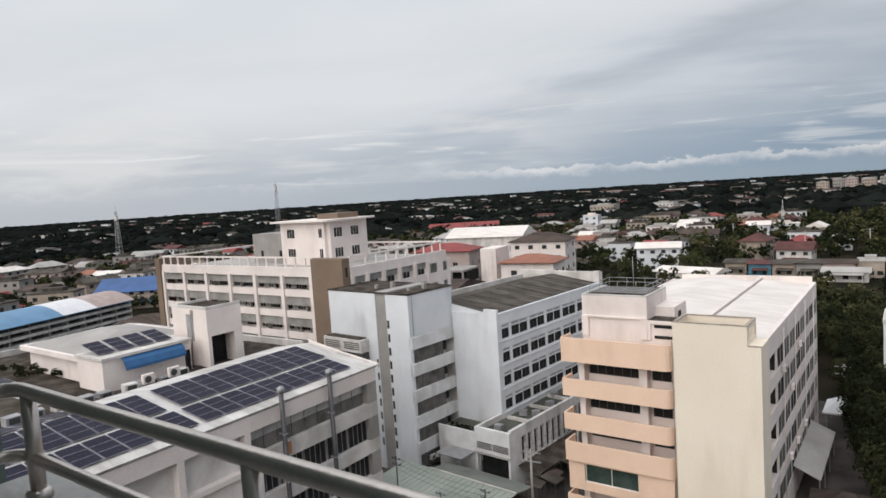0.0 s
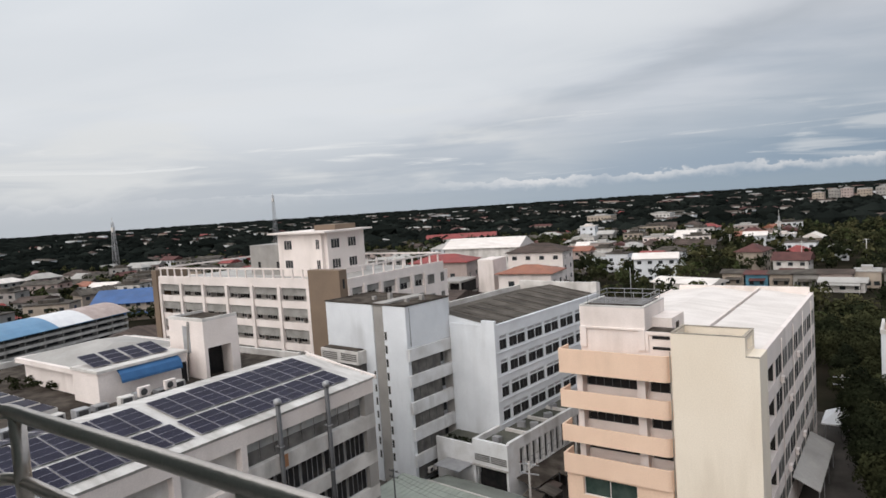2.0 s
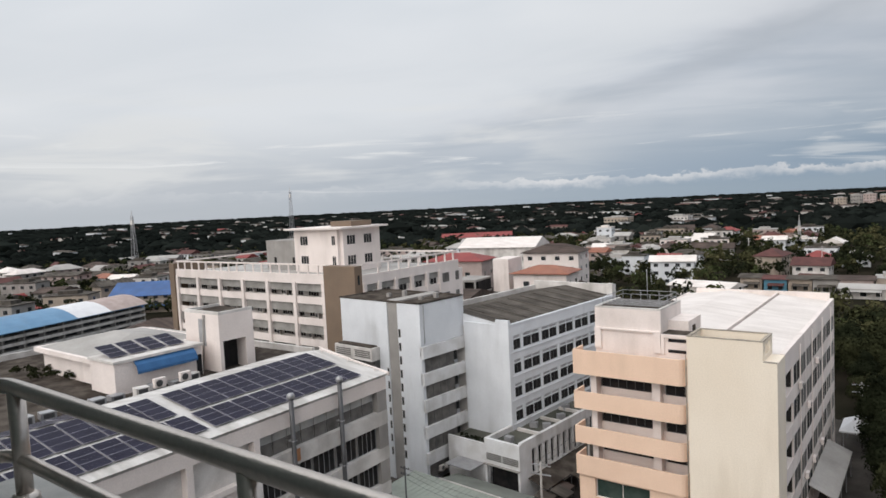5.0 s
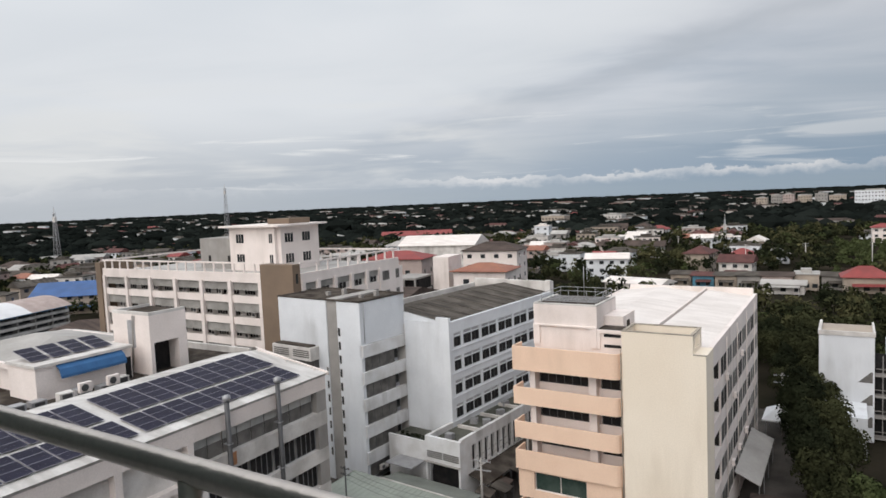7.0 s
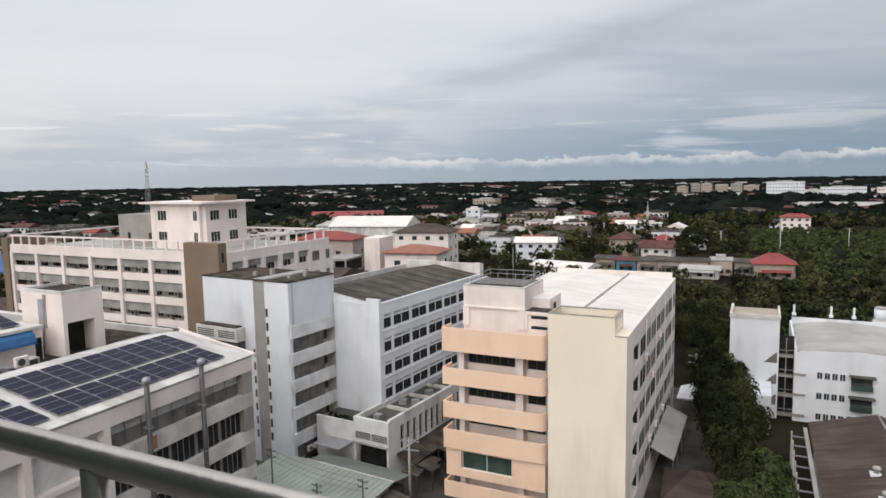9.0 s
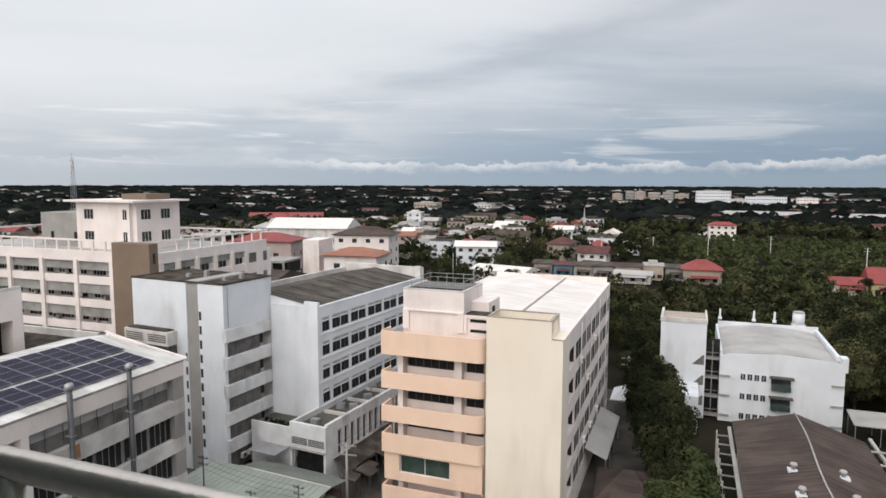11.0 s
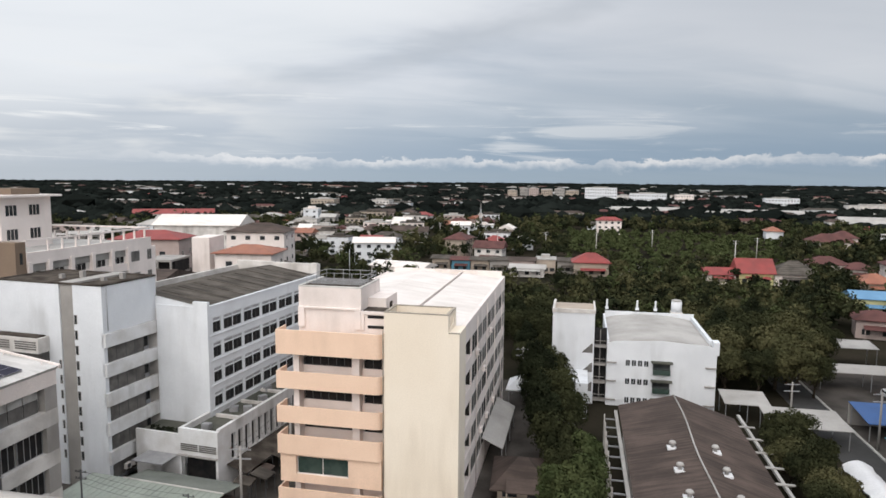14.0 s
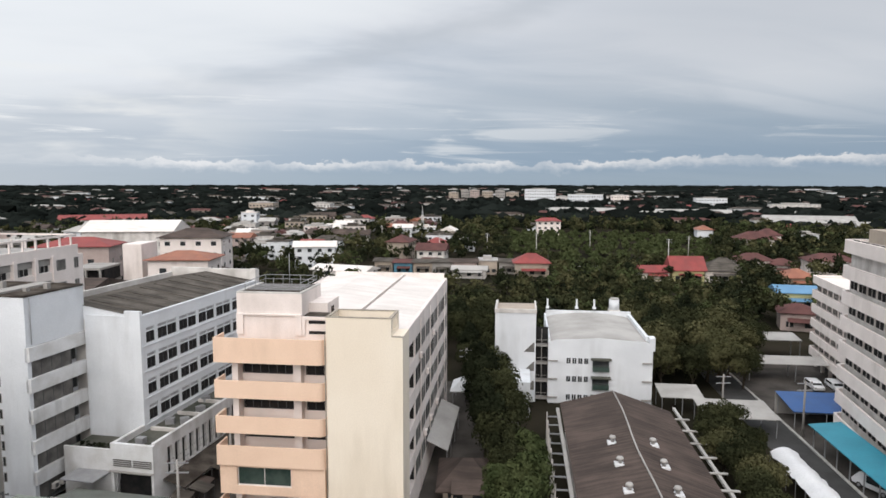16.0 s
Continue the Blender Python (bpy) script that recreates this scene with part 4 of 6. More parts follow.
    for f in ((0, 1, 5, 4), (1, 2, 5), (2, 3, 4, 5), (3, 0, 4), (3, 2, 1, 0)):
        bm.faces.new([v[i] for i in f])
    part("hip_roof", bm, "roof_light", h)
    bm = bmesh.new()
    prism(bm, [(0.02, 2.85), (0.5, 2.5), (0.72, 2.0), (0.78, 1.75), (0.82, 2.02), (0.6, 2.58), (0.02, 3.0)], 1.8, 8.0, "y")
    part("awning", bm, "blue_awning", h, "blue canvas awning")
    part("door", boxes((0.0, 0.03, 8.3, 8.9, 0, 2.1)), "painted_inner_dark", h)
    arr = thing("solar_array", "small group of solar panels on the stair house roof", "solar panels", pose(-60.4, 28.3, 19.3), "roof solar arrays")
    for c in range(4):
        for k in range(3):
            ob = new("solar_panel", fm)
            ob.parent = arr
            ob.matrix_basis = pose(-4.0 + k * 1.1, 1.2 + c * 1.95, 3.50 + 0.24 * (2 - k), 0, 13, 0)
            put("glass_face", cm, ob, 0, 0, 0)
    for y in (1.6, 4.2):
        ac = thing("air_conditioner", "white outdoor air-conditioner unit on a roof", "air conditioner", pose(-57.8, 29.5 + y, 19.75), "roof air conditioners")
        part("case", boxes((-0.2, 0.2, -0.55, 0.55, 0.08, 0.95)), "white_warm", ac)
        bm = bmesh.new()
        tube(bm, [(0.2, -0.1, 0.5), (0.24, -0.1, 0.5)], 0.32, 14)
        part("fan_grille", bm, "metal_dark", ac)
        part("foot", boxes((-0.2, 0.2, -0.5, -0.4, 0, 0.08), (-0.2, 0.2, 0.4, 0.5, 0, 0.08)), "metal_grey", ac)
    tw = thing("lift_tower", "white rooftop lift tower with a thin roof slab", "rooftop building", pose(-58.8, 38.4, 19.3))
    part("wall", boxes((-6.2, -1.8, 0, 4.2, 0, 6.0), (-1.8, 0, 0, 0.4, 0, 6.0), (-1.8, 0, 0.4, 4.2, 3.2, 6.0), (-1.8, 0, 3.2, 4.2, 0, 3.2)), "white_warm", tw)
    part("roof_slab", boxes((-6.2, 0.0, 0.0, 0.25, 6.0, 6.3), (-6.2, -5.95, 0.25, 4.2, 6.0, 6.3), (-0.25, 0.0, 0.25, 4.2, 6.0, 6.3)), "white_old", tw)
    part("flat_roof", boxes((-5.95, -0.25, 0.25, 4.2, 6.0, 6.05)), "roof_dark", tw)
    part("louvre_door", boxes((-3.6, -2.4, -0.05, 0, 2.6, 5.4)), "louvre_grey", tw)
    # the dark inside the tower opening is a coloured sheet
    part("opening", boxes((-1.8, -1.7, 0.4, 3.2, 0, 3.2)), "painted_inner_dark", tw)
    for y in (1.5, 2.2):
        bm = bmesh.new()
        tube(bm, [(-3.2, -0.08, 0), (-3.2 + 0.4 * y, -0.08, 5.9)], 0.06, 6)
        part("pipe", bm, "grey_wall", tw)


build_solar()


def build_roof_clutter():
    """Equipment, skylights and planters on the dark flat roof beside the stair house."""
    rr = random.Random(12)
    for i in range(9):
        x, y = -58.6 + rr.uniform(-0.6, 0.6), 20.0 + i * 1.9
        q = thing("roof_unit", "grey metal equipment box on a dark flat roof", "roof unit", pose(x, y, 19.3, 0, 0, rr.uniform(-8, 8)), "flat roof equipment")
        h = rr.uniform(0.5, 1.0)
        part("case", boxes((-0.5, 0.5, -0.6, 0.6, 0.1, h)), ("louvre_grey", "metal_grey", "white_old")[i % 3], q)
        part("foot", boxes((-0.5, 0.5, -0.55, -0.45, 0, 0.1), (-0.5, 0.5, 0.45, 0.55, 0, 0.1)), "metal_dark", q)
        part("grille", boxes((0.5, 0.53, -0.4, 0.4, 0.2, h - 0.1)), "metal_dark", q)
    for i in range(4):
        sk = thing("skylight", "low glazed skylight with a pale frame on a flat roof", "skylight", pose(-64 - i * 3.4, 24.6, 19.3), "roof skylights")
        part("curb", boxes((-1.4, 1.4, -1.0, 1.0, 0, 0.4)), "white_old", sk)
        part("pane", boxes((-1.3, 1.3, -0.9, 0.9, 0.4, 0.45)), "solar", sk)
    for i in range(6):
        ob = new("roof_shrub", quads_mesh("roof_shrub", leaf_cloud(np.random.default_rng(40 + i), 300, 1.8, 1.2, 0.0, 0.11, 9), "leaf"))
        ob.matrix_basis = pose(-80 + i * 1.7, 27 + (i % 3), 19.3)
        tagged(ob, "low dark shrub on a flat roof", "shrub", "roof garden shrubs")


build_roof_clutter()


# ---- large white hospital with brown tower ----
def build_hospital():
    b = thing("hospital", "large white hospital block with brown corner tower and open galleries", "building", pose(-75, 67.3, 0))
    Lx, Dy = 40.5, 25.0
    part("core", boxes((-Lx, 7.4, 2.2, Dy, 0, 24.8)), "white_old", b)
    part("corner_tower", boxes((1.1, 7.7, -0.6, 0.95, 0, 27.1)), "brown_wall", b, "brown rendered corner tower")
    for z in (8, 12, 16, 20, 24.3):
        window(b, 7.72, 0.2, float(z), 0.6, 1.5, 90, 1, "brown_wall", "glass")
    part("end_tower", boxes((-Lx - 1.6, -Lx, -0.5, 6.0, 0, 26.8)), "brown_wall", b, "brown rendered end wall")
    # galleries on the long front
    floors = [0.9, 4.25, 7.6, 10.95, 14.3, 17.65, 21.0]
    for z in floors:
        part("floor_band", boxes((-Lx, 1.1, 0.0, 2.2, z, z + 0.22), (-Lx, 1.1, 0.0, 0.15, z + 0.22, z + 1.15)), "white_warm", b)
        part("upper_screen", boxes((-Lx, 1.1, 0.25, 0.3, z + 1.95, z + 3.3)), "screen_grey", b, "grey sun screen")
        for k in range(6):
            x = -Lx + 0.4 + k * 6.75
            for j in range(2):
                window(b, x + 1.9 + j * 3.0, 2.18, z + 0.9, 2.5, 1.5, 0, 4, "white_old", "painted_inner_dark")
    for k in range(7):
        x = -Lx + 0.4 + k * 6.75
        part("column", boxes((x - 0.35, x + 0.35, -0.25, 0.35, 0, 24.5)), "white_warm", b)
    part("roof_band", boxes((-Lx, 1.1, -0.1, 0.3, 24.2, 25.7), (7.4, 7.8, 0.95, Dy, 24.2, 25.7)), "white_warm", b)
    part("flat_roof", boxes((-Lx, 7.4, 0.3, Dy, 24.8, 24.95)), "roof_light", b)
    # galleries on the short side
    for z in floors:
        part("floor_band", boxes((7.4, 7.8, 0.95, Dy - 5.5, z, z + 1.2)), "white_warm", b)
        part("side_screen", boxes((7.45, 7.5, 0.95, Dy - 5.5, z + 2.2, z + 3.3)), "screen_grey", b)
        for k in range(-1, 4):
            window(b, 7.42, 6.0 + k * 3.9, z + 1.2, 2.6, 1.5, 90, 3, "white_old", "painted_inner_dark")
        window(b, 7.85, Dy - 3.9, z + 1.2, 1.9, 1.6, 90, 1, "grey_wall", "grey_panel")
        window(b, 7.85, Dy - 0.6, z + 1.2, 1.0, 1.6, 90, 2, "grey_wall", "grey_panel")
    part("end_wall", boxes((7.4, 7.82, Dy - 5.5, Dy + 1.0, 0, 24.2)), "white_warm", b)
    for y in (1.0, 4.2, 8.0, 11.9, 15.8, 19.3):
        part("column", boxes((7.4, 8.0, y, y + 0.6, 0, 24.5)), "white_warm", b)
    for i, (x, z) in enumerate(((-37, 18.0), (-31.5, 18.0), (-29.8, 18.0), (-24.5, 18.0), (-17.2, 18.0), (-8.0, 18.0), (-3.2, 18.0), (-33, 14.6), (-13, 14.6), (-5, 14.6), (-27, 21.4), (-19.4, 21.4), (-10.6, 21.4))):
        ac = thing("air_conditioner", "small white air-conditioner unit in a hospital gallery", "air conditioner", pose(-75 + x, 67.3 + 1.6, z + 0.02 - 0.13, 0, 0, -90), "gallery air conditioners")
        part("case", boxes((-0.2, 0.2, -0.45, 0.45, 0, 1.5)), "white_old", ac)
        bm = bmesh.new()
        tube(bm, [(0.2, 0.0, 1.1), (0.24, 0.0, 1.1)], 0.28, 10)
        part("fan_grille", bm, "metal_dark", ac)
    # open beam frame round the roof
    fr = thing("roof_frame", "white open concrete beam frame round the roof edge", "roof frame", pose(-75, 67.3, 25.7))
    part("beam", boxes((-Lx, 1.1, 0.0, 0.25, 1.35, 1.6)), "white_warm", fr)
    part("beam", boxes((7.45, 7.7, 1.0, Dy, 1.35, 1.6)), "white_warm", fr)
    part("beam", boxes((-Lx, 7.4, Dy - 0.3, Dy, 1.35, 1.6)), "white_warm", fr)
    part("beam", boxes((-Lx, -Lx + 0.3, 0.3, Dy - 0.4, 1.35, 1.6)), "white_warm", fr)
    pm = mesh_of("post", boxes((-0.12, 0.12, -0.1, 0.1, 0, 1.35)), "white_warm")
    for k in range(18):
        put("post", pm, fr, -Lx + 0.6 + k * 2.3, 0.12, 0)
        put("post", pm, fr, -Lx + 0.6 + k * 2.3, Dy - 0.15, -0.7)
    for k in range(9):
        put("post", pm, fr, 7.58, 4.6 + k * 2.4, 0)
    # roof house, two storeys, thin overhanging roof
    t = thing("roof_house", "white two-storey roof house with a thin overhanging roof slab", "rooftop building", pose(-84.8, 75.0, 24.95))
    part("wall", boxes((-5.2, 5.6, 0, 9.5, 0, 7.3), (5.6, 6.4, 0.6, 9.5, 0, 7.3)), "white_warm", t)
    part("roof_slab", boxes((-6.6, 7.6, -1.1, 10.5, 7.3, 7.6)), "white_warm", t)
    part("tank_room", boxes((0.5, 5.5, 3.5, 8.5, 7.6, 8.5)), "brown_wall", t)
    for z in (1.2, 4.6):
        window(t, -2.6, -0.02, z, 2.0, 1.6, 0, 3, "white_warm", "glass")
        window(t, 4.7, -0.02, z, 0.9, 1.6, 0, 2, "white_warm", "glass")
        for y in (2.4, 6.4):
            window(t, 6.42, y, z, 2.0, 1.6, 90, 3, "white_warm", "glass")
    part("grey_room", boxes((-15.0, -5.2, 1.5, 9.5, 0, 5.4)), "grey_wall", t, "plain grey plant room")
    for x in (-12.5, -7.4):
        window(t, x, 1.48, 0.8, 0.8, 1.6, 0, 1, "grey_wall", "painted_inner_dark")


build_hospital()


# ---- small white school-like block, stair block and brown shed ----
def build_right_blocks():
    g = thing("white_block", "white three-storey block with a light grey vaulted roof", "building", pose(4.9, 103, 0))
    for row in ((0, 16.2, 0, 0.3, 0, 10.0), (0, 0.3, 0.3, 20, 0, 10.6), (15.9, 16.2, 0.3, 20, 0, 10.0), (0.3, 15.9, 19.7, 20, 0, 11.2)):
        part("wall", boxes(row), "white", g)
    part("core", boxes((0.35, 15.85, 0.35, 19.65, 0, 9.7)), "white_old", g)
    bm = bmesh.new()
    arc = [(0.3 + 15.6 * u, 9.9 + 0.95 * math.sin(math.pi * u) ** 0.7) for u in np.linspace(0, 1, 15)]
    prism(bm, [(0.3, 9.6)] + arc + [(15.9, 9.6)], 0.05, 19.6, "y")
    part("vault_roof", bm, "roof_light", g, "light grey curved roof sheet")
    bm = bmesh.new()
    prism(bm, [(0.0, 9.95), (1.2, 10.35), (8, 10.8), (15, 10.35), (16.2, 9.95), (16.2, 9.6), (0, 9.6)], -0.02, 0.04, "y")
    part("gable", bm, "white", g)
    part("side_parapet", boxes((15.4, 15.9, 2.0, 19.7, 10.0, 10.7), (16.2, 16.6, 0.4, 2.0, 8.8, 10.9), (15.7, 16.2, 0.0, 2.0, 10.0, 10.9)), "white", g)
    for z in (0.55, 3.55, 6.5):
        for k in range(4):
            window(g, 3.2 + k * 0.92, -0.01, z, 0.78, 1.0, 0, 2, "white", "glass")
        for x in (0.7, 15.3):
            part("ledge", boxes((x - 0.7, x + 0.8, -0.25, 0, z + 0.35, z + 0.55)), "grey_wall", g)
        part("hood", boxes((6.7, 9.8, -1.0, 0, z + 0.85, z + 1.05)), "green_mould", g, "dark green-grey window hood")
        part("hood_window", boxes((6.95, 9.5, -0.05, 0.0, z - 0.8, z + 0.85)), "glass", g)
        part("hood_rail", boxes((6.95, 9.5, -0.6, -0.05, z - 1.0, z - 0.25)), "glass_green", g)
    for x, y in ((0.6, 19.2), (6.0, 19.4), (9.2, 19.4)):
        single("finial_post", boxes((-0.15, 0.15, -0.15, 0.15, 0, 1.8), (-0.3, 0.3, -0.3, 0.3, 0, 0.4)), "white", "white post on a roof edge", "post", pose(4.9 + x, 103 + y + 0.2, 11.6))
    tank = thing("water_tank", "white roof water tank with a blue lid", "water tank", pose(18.0, 124.4, 0))
    bm = bmesh.new()
    tube(bm, [(0, 0, 11.3), (0, 0, 13.1), (0, 0, 13.3)], [0.95, 0.95, 0.5], 16)
    part("tank", bm, "white", tank)
    bm = bmesh.new()
    tube(bm, [(0, 0, 13.3), (0, 0, 13.45)], [0.95, 0.8], 16)
    part("lid", bm, "roof_light", tank)
    part("stand", boxes((-1, 1, -1, 1, 0, 11.3)), "white_old", tank)
    # stair block
    s = thing("stair_block", "white stair block with triangular openings and open landings", "building", pose(-3.6, 103, 0))
    part("wall", boxes((0, 6.5, 0, 8, 0, 14.5)), "white", s)
    part("roof_edge", boxes((-0.1, 6.6, -0.1, 0.25, 14.5, 15.1), (-0.1, 0.25, 0.25, 8, 14.5, 15.1), (6.35, 6.6, 0.25, 8, 14.5, 15.1)), "white_old", s)
    part("roof_top", boxes((0.25, 6.35, 0.25, 8, 14.5, 14.6)), "beige_wall", s)
    # thin grey sheets on the solid wall paint the shaded triangular openings
    for z in (2.0, 5.1, 8.2):
        bm = bmesh.new()
        prism(bm, [(4.6, z), (6.3, z), (6.3, z + 1.5), (6.1, z + 1.5)], -0.012, 0.0, "y")
        part("opening", bm, "grey_panel", s)
    for z in (0.5, 3.4, 6.3, 9.2):
        part("landing", boxes((6.5, 8.5, 0.6, 6, z - 0.2, z)), "grey_wall", s)
        # a near-black sheet behind each landing paints its shade
        part("landing_back", boxes((6.5, 8.5, 2.0, 2.1, z, z + 2.7)), "painted_inner_dark", s)
        part("landing_rail", boxes((6.5, 8.5, 0.6, 0.66, z + 0.85, z + 0.92), (7.4, 7.5, 0.6, 0.7, z, z + 2.7)), "grey_wall", s)
    part("lean_wall", boxes((3.0, 5.6, -7.0, 0, 0, 5.4)), "white", s)
    # brown shed
    r = thing("long_shed", "long shed with a brown-grey corrugated roof and small roof vents", "shed", pose(13.0, 52, 0))
    part("wall", boxes((-6.4, 7.0, 1, 35.5, 0, 4.2)), "white_old", r)
    part("upper_wall", boxes((-6.4, 0.0, 1.05, 35.45, 4.2, 5.2)), "white_old", r)
    bm = bmesh.new()
    n = 110
    for (xa, za), (xb, zb) in (((-7.1, 5.1), (0, 7.05)), ((0, 7.05), (7.6, 4.45))):
        rows = []
        for i in range(n + 1):
            y = 36.4 * i / n
            dz = 0.05 if i % 2 else 0.0
            rows.append([bm.verts.new((xa + (xb - xa) * u, y, za + (zb - za) * u + dz)) for u in (0, 0.34, 0.67, 1)])
        for r0, r1 in zip(rows, rows[1:]):
            for j in range(3):
                bm.faces.new((r0[j], r0[j + 1], r1[j + 1], r1[j]))
    part("roof_sheet", bm, "roof_brown", r)
    bm = bmesh.new()
    tube(bm, [(0.15 * math.sin(i * 0.9), i * 3.3, 7.12) for i in range(12)], 0.1, 6)
    part("ridge_cap", bm, "roof_light", r, "pale mortar ridge cap")
    for y in (19.9, 14.3, 8.4, 2.5):
        for x in (-2.3, 2.1):
            z = 7.05 - abs(x) * (0.275 if x < 0 else 0.342)
            v = thing("roof_vent", "small white roof vent with a flashing", "vent", pose(13.0 + x, 52 + y, z - 0.1), "vents on the long shed")
            part("flashing", boxes((-0.55, 0.55, -0.5, 0.5, 0.0, 0.22)), "tarp", v)
            bm = bmesh.new()
            tube(bm, [(0, 0.1, 0.2), (0, 0.1, 0.6), (0, 0.1, 0.62), (0, 0.1, 0.85)], [0.2, 0.2, 0.42, 0.3], 12)
            part("turbine", bm, "roof_light", v)
    part("side_gutter", boxes((8.5, 8.85, 0, 39, 3.85, 4.15), (-7.6, -7.2, 0, 36, 4.2, 4.5)), "roof_light", r)
    for k in range(9):
        part("strut", boxes((7.3, 9.6, 2 + k * 4, 2.35 + k * 4, 4.17, 4.3)), "roof_light", r)
    for k in range(12):
        y = 0.8 + k * 3
        part("ladder_post", boxes((-9.0, -8.85, y, y + 0.12, 0, 4.6)), "white_old", r)
        part("ladder_rung", boxes((-9.0, -7.2, y, y + 0.12, 3.9, 4.05)), "metal_grey", r)


build_right_blocks()


# ---- banded white hospital at the lane ----
def build_banded():
    b = thing("banded_building", "tall white building with continuous balcony bands and dark window strips", "building", pose(44.6, 95, 0, 0, 0, -6))
    Lb, TOP = 42.0, 27.7
    P = 3.5
    part("core", boxes((0.8, 24, -Lb, 0.0, 0, TOP - 1.2)), "white_old", b)
    for i in range(8):
        z = TOP - 1.9 - i * P
        bm = bmesh.new()
        prism(bm, [(0.0, -Lb), (0.0, -0.8), (0.25, -0.2), (0.8, 0.0), (9, 0.6), (9, 0.9), (0.7, 0.4), (-0.2, -0.1), (-0.3, -0.8), (-0.3, -Lb)], z, z + 1.75)
        part("balcony_band", bm, "white_warm", b)
        part("slab", boxes((-0.25, 1.7, -Lb, 0.0, z, z + 0.2)), "white_warm", b)
        for k in range(14):
            y = -1.6 - k * 2.9
            window(b, 0.76, y, z + 1.9 - P + 0.05 if i else z + 0.2, 2.5, 1.6, -90, 2, "white_warm", "painted_inner_dark")
    part("roof_room", boxes((2.0, 12, -20, -2.0, TOP - 1.2, TOP + 1.4)), "beige_wall", b)
    f = thing("banded_building", "white building wing with balcony bands raised on short columns", "building", pose(55.8, 131, 0, 0, 0, -7))
    Lf = 23.0
    part("core", boxes((0.9, 16, -Lf, -0.6, 2.6, 16.4)), "white_warm", f)
    part("roof_top", boxes((0.3, 16, -Lf, -0.3, 16.9, 17.1)), "white_warm", f)
    for i in range(6):
        z = 16.2 - i * 2.74
        bm = bmesh.new()
        prism(bm, [(0.0, -Lf), (0.0, -0.6), (0.2, -0.15), (0.6, 0.0), (16, 0.0), (16, -0.3), (0.75, -0.3), (0.45, -0.4), (0.3, -0.7), (0.3, -Lf)], z, z + 1.45)
        part("balcony_band", bm, "white_warm", f)
        part("slab", boxes((0.3, 1.6, -Lf, -0.5, z, z + 0.18)), "white_warm", f)
        if i:
            for k in range(7):
                window(f, 0.86, -1.9 - k * 3.0, z + 1.25, 2.3, 1.35, -90, 3, "white_warm", "pane_grey")
    for k in range(6):
        part("column", boxes((0.95, 1.45, -1.2 - k * 4.2, -0.7 - k * 4.2, 0, 2.6)), "white_warm", f)
    # shade below the raised wing is put into this wall's colour
    part("ground_wall", boxes((5.0, 5.3, -Lf, -0.6, 0, 2.6)), "recess_shade_wall", f)
    # canopies, sheds and cars along the lane
    c = thing("canopy", "turquoise sheet canopy on posts beside the lane", "canopy", pose(39.0, 66, 0))
    bm = bmesh.new()
    prism(bm, [(-0.3, 3.1), (3.8, 3.6), (3.8, 3.68), (-0.3, 3.2)], 0, 23.4, "y")
    part("sheet", bm, "roof_teal", c)
    for k in range(8):
        part("post", boxes((0.3, 0.42, 0.5 + k * 3.2, 0.62 + k * 3.2, 0.03, 3.2)), "metal_grey", c)
    part("back_wall", boxes((3.6, 3.8, 0, 23.4, 0.03, 3.55)), "beige_wall", c)
    c = thing("carport", "blue sheet carport roof on posts", "carport", pose(39.3, 95.5, 0))
    bm = bmesh.new()
    prism(bm, [(0, 2.6), (7, 3.4), (7, 3.48), (0, 2.7)], 0, 14, "x")
    part("sheet", bm, "roof_blue", c)
    for x in (0.3, 4.6, 9, 13.5):
        part("post", boxes((x, x + 0.1, 0.3, 0.4, 0.03, 2.6)), "metal_grey", c)
        part("post", boxes((x, x + 0.1, 6.5, 6.6, 0.03, 3.3)), "metal_grey", c)
    part("shade_wall", boxes((0, 14, 6.8, 6.9, 0.03, 3.3)), "grey_wall", c)
    for x0, y0, w, d, z, mt in ((41, 119, 16, 4, 3.4, "roof_light"), (38, 134, 18, 5, 4.2, "roof_light"), (33, 131, 8, 4.5, 3.8, "roof_light"), (21.8, 99.5, 6.4, 5.2, 3.0, "roof_light"), (26.0, 91.5, 10.0, 6.5, 3.0, "roof_light")):
        q = thing("shed_roof", "open shed with a pale grey sheet roof", "shed", pose(x0, y0, 0))
        bm = bmesh.new()
        prism(bm, [(0, z - 0.3), (d, z + 0.25), (d, z + 0.33), (0, z - 0.2)], 0, w, "x")
        part("sheet", bm, mt, q)
        for x in (0.2, w * 0.5, w - 0.3):
            for y in (0.3, d - 0.4):
                part("post", boxes((x, x + 0.1, y, y + 0.1, 0, z - 0.22 + y / d * 0.4)), "metal_grey", q)


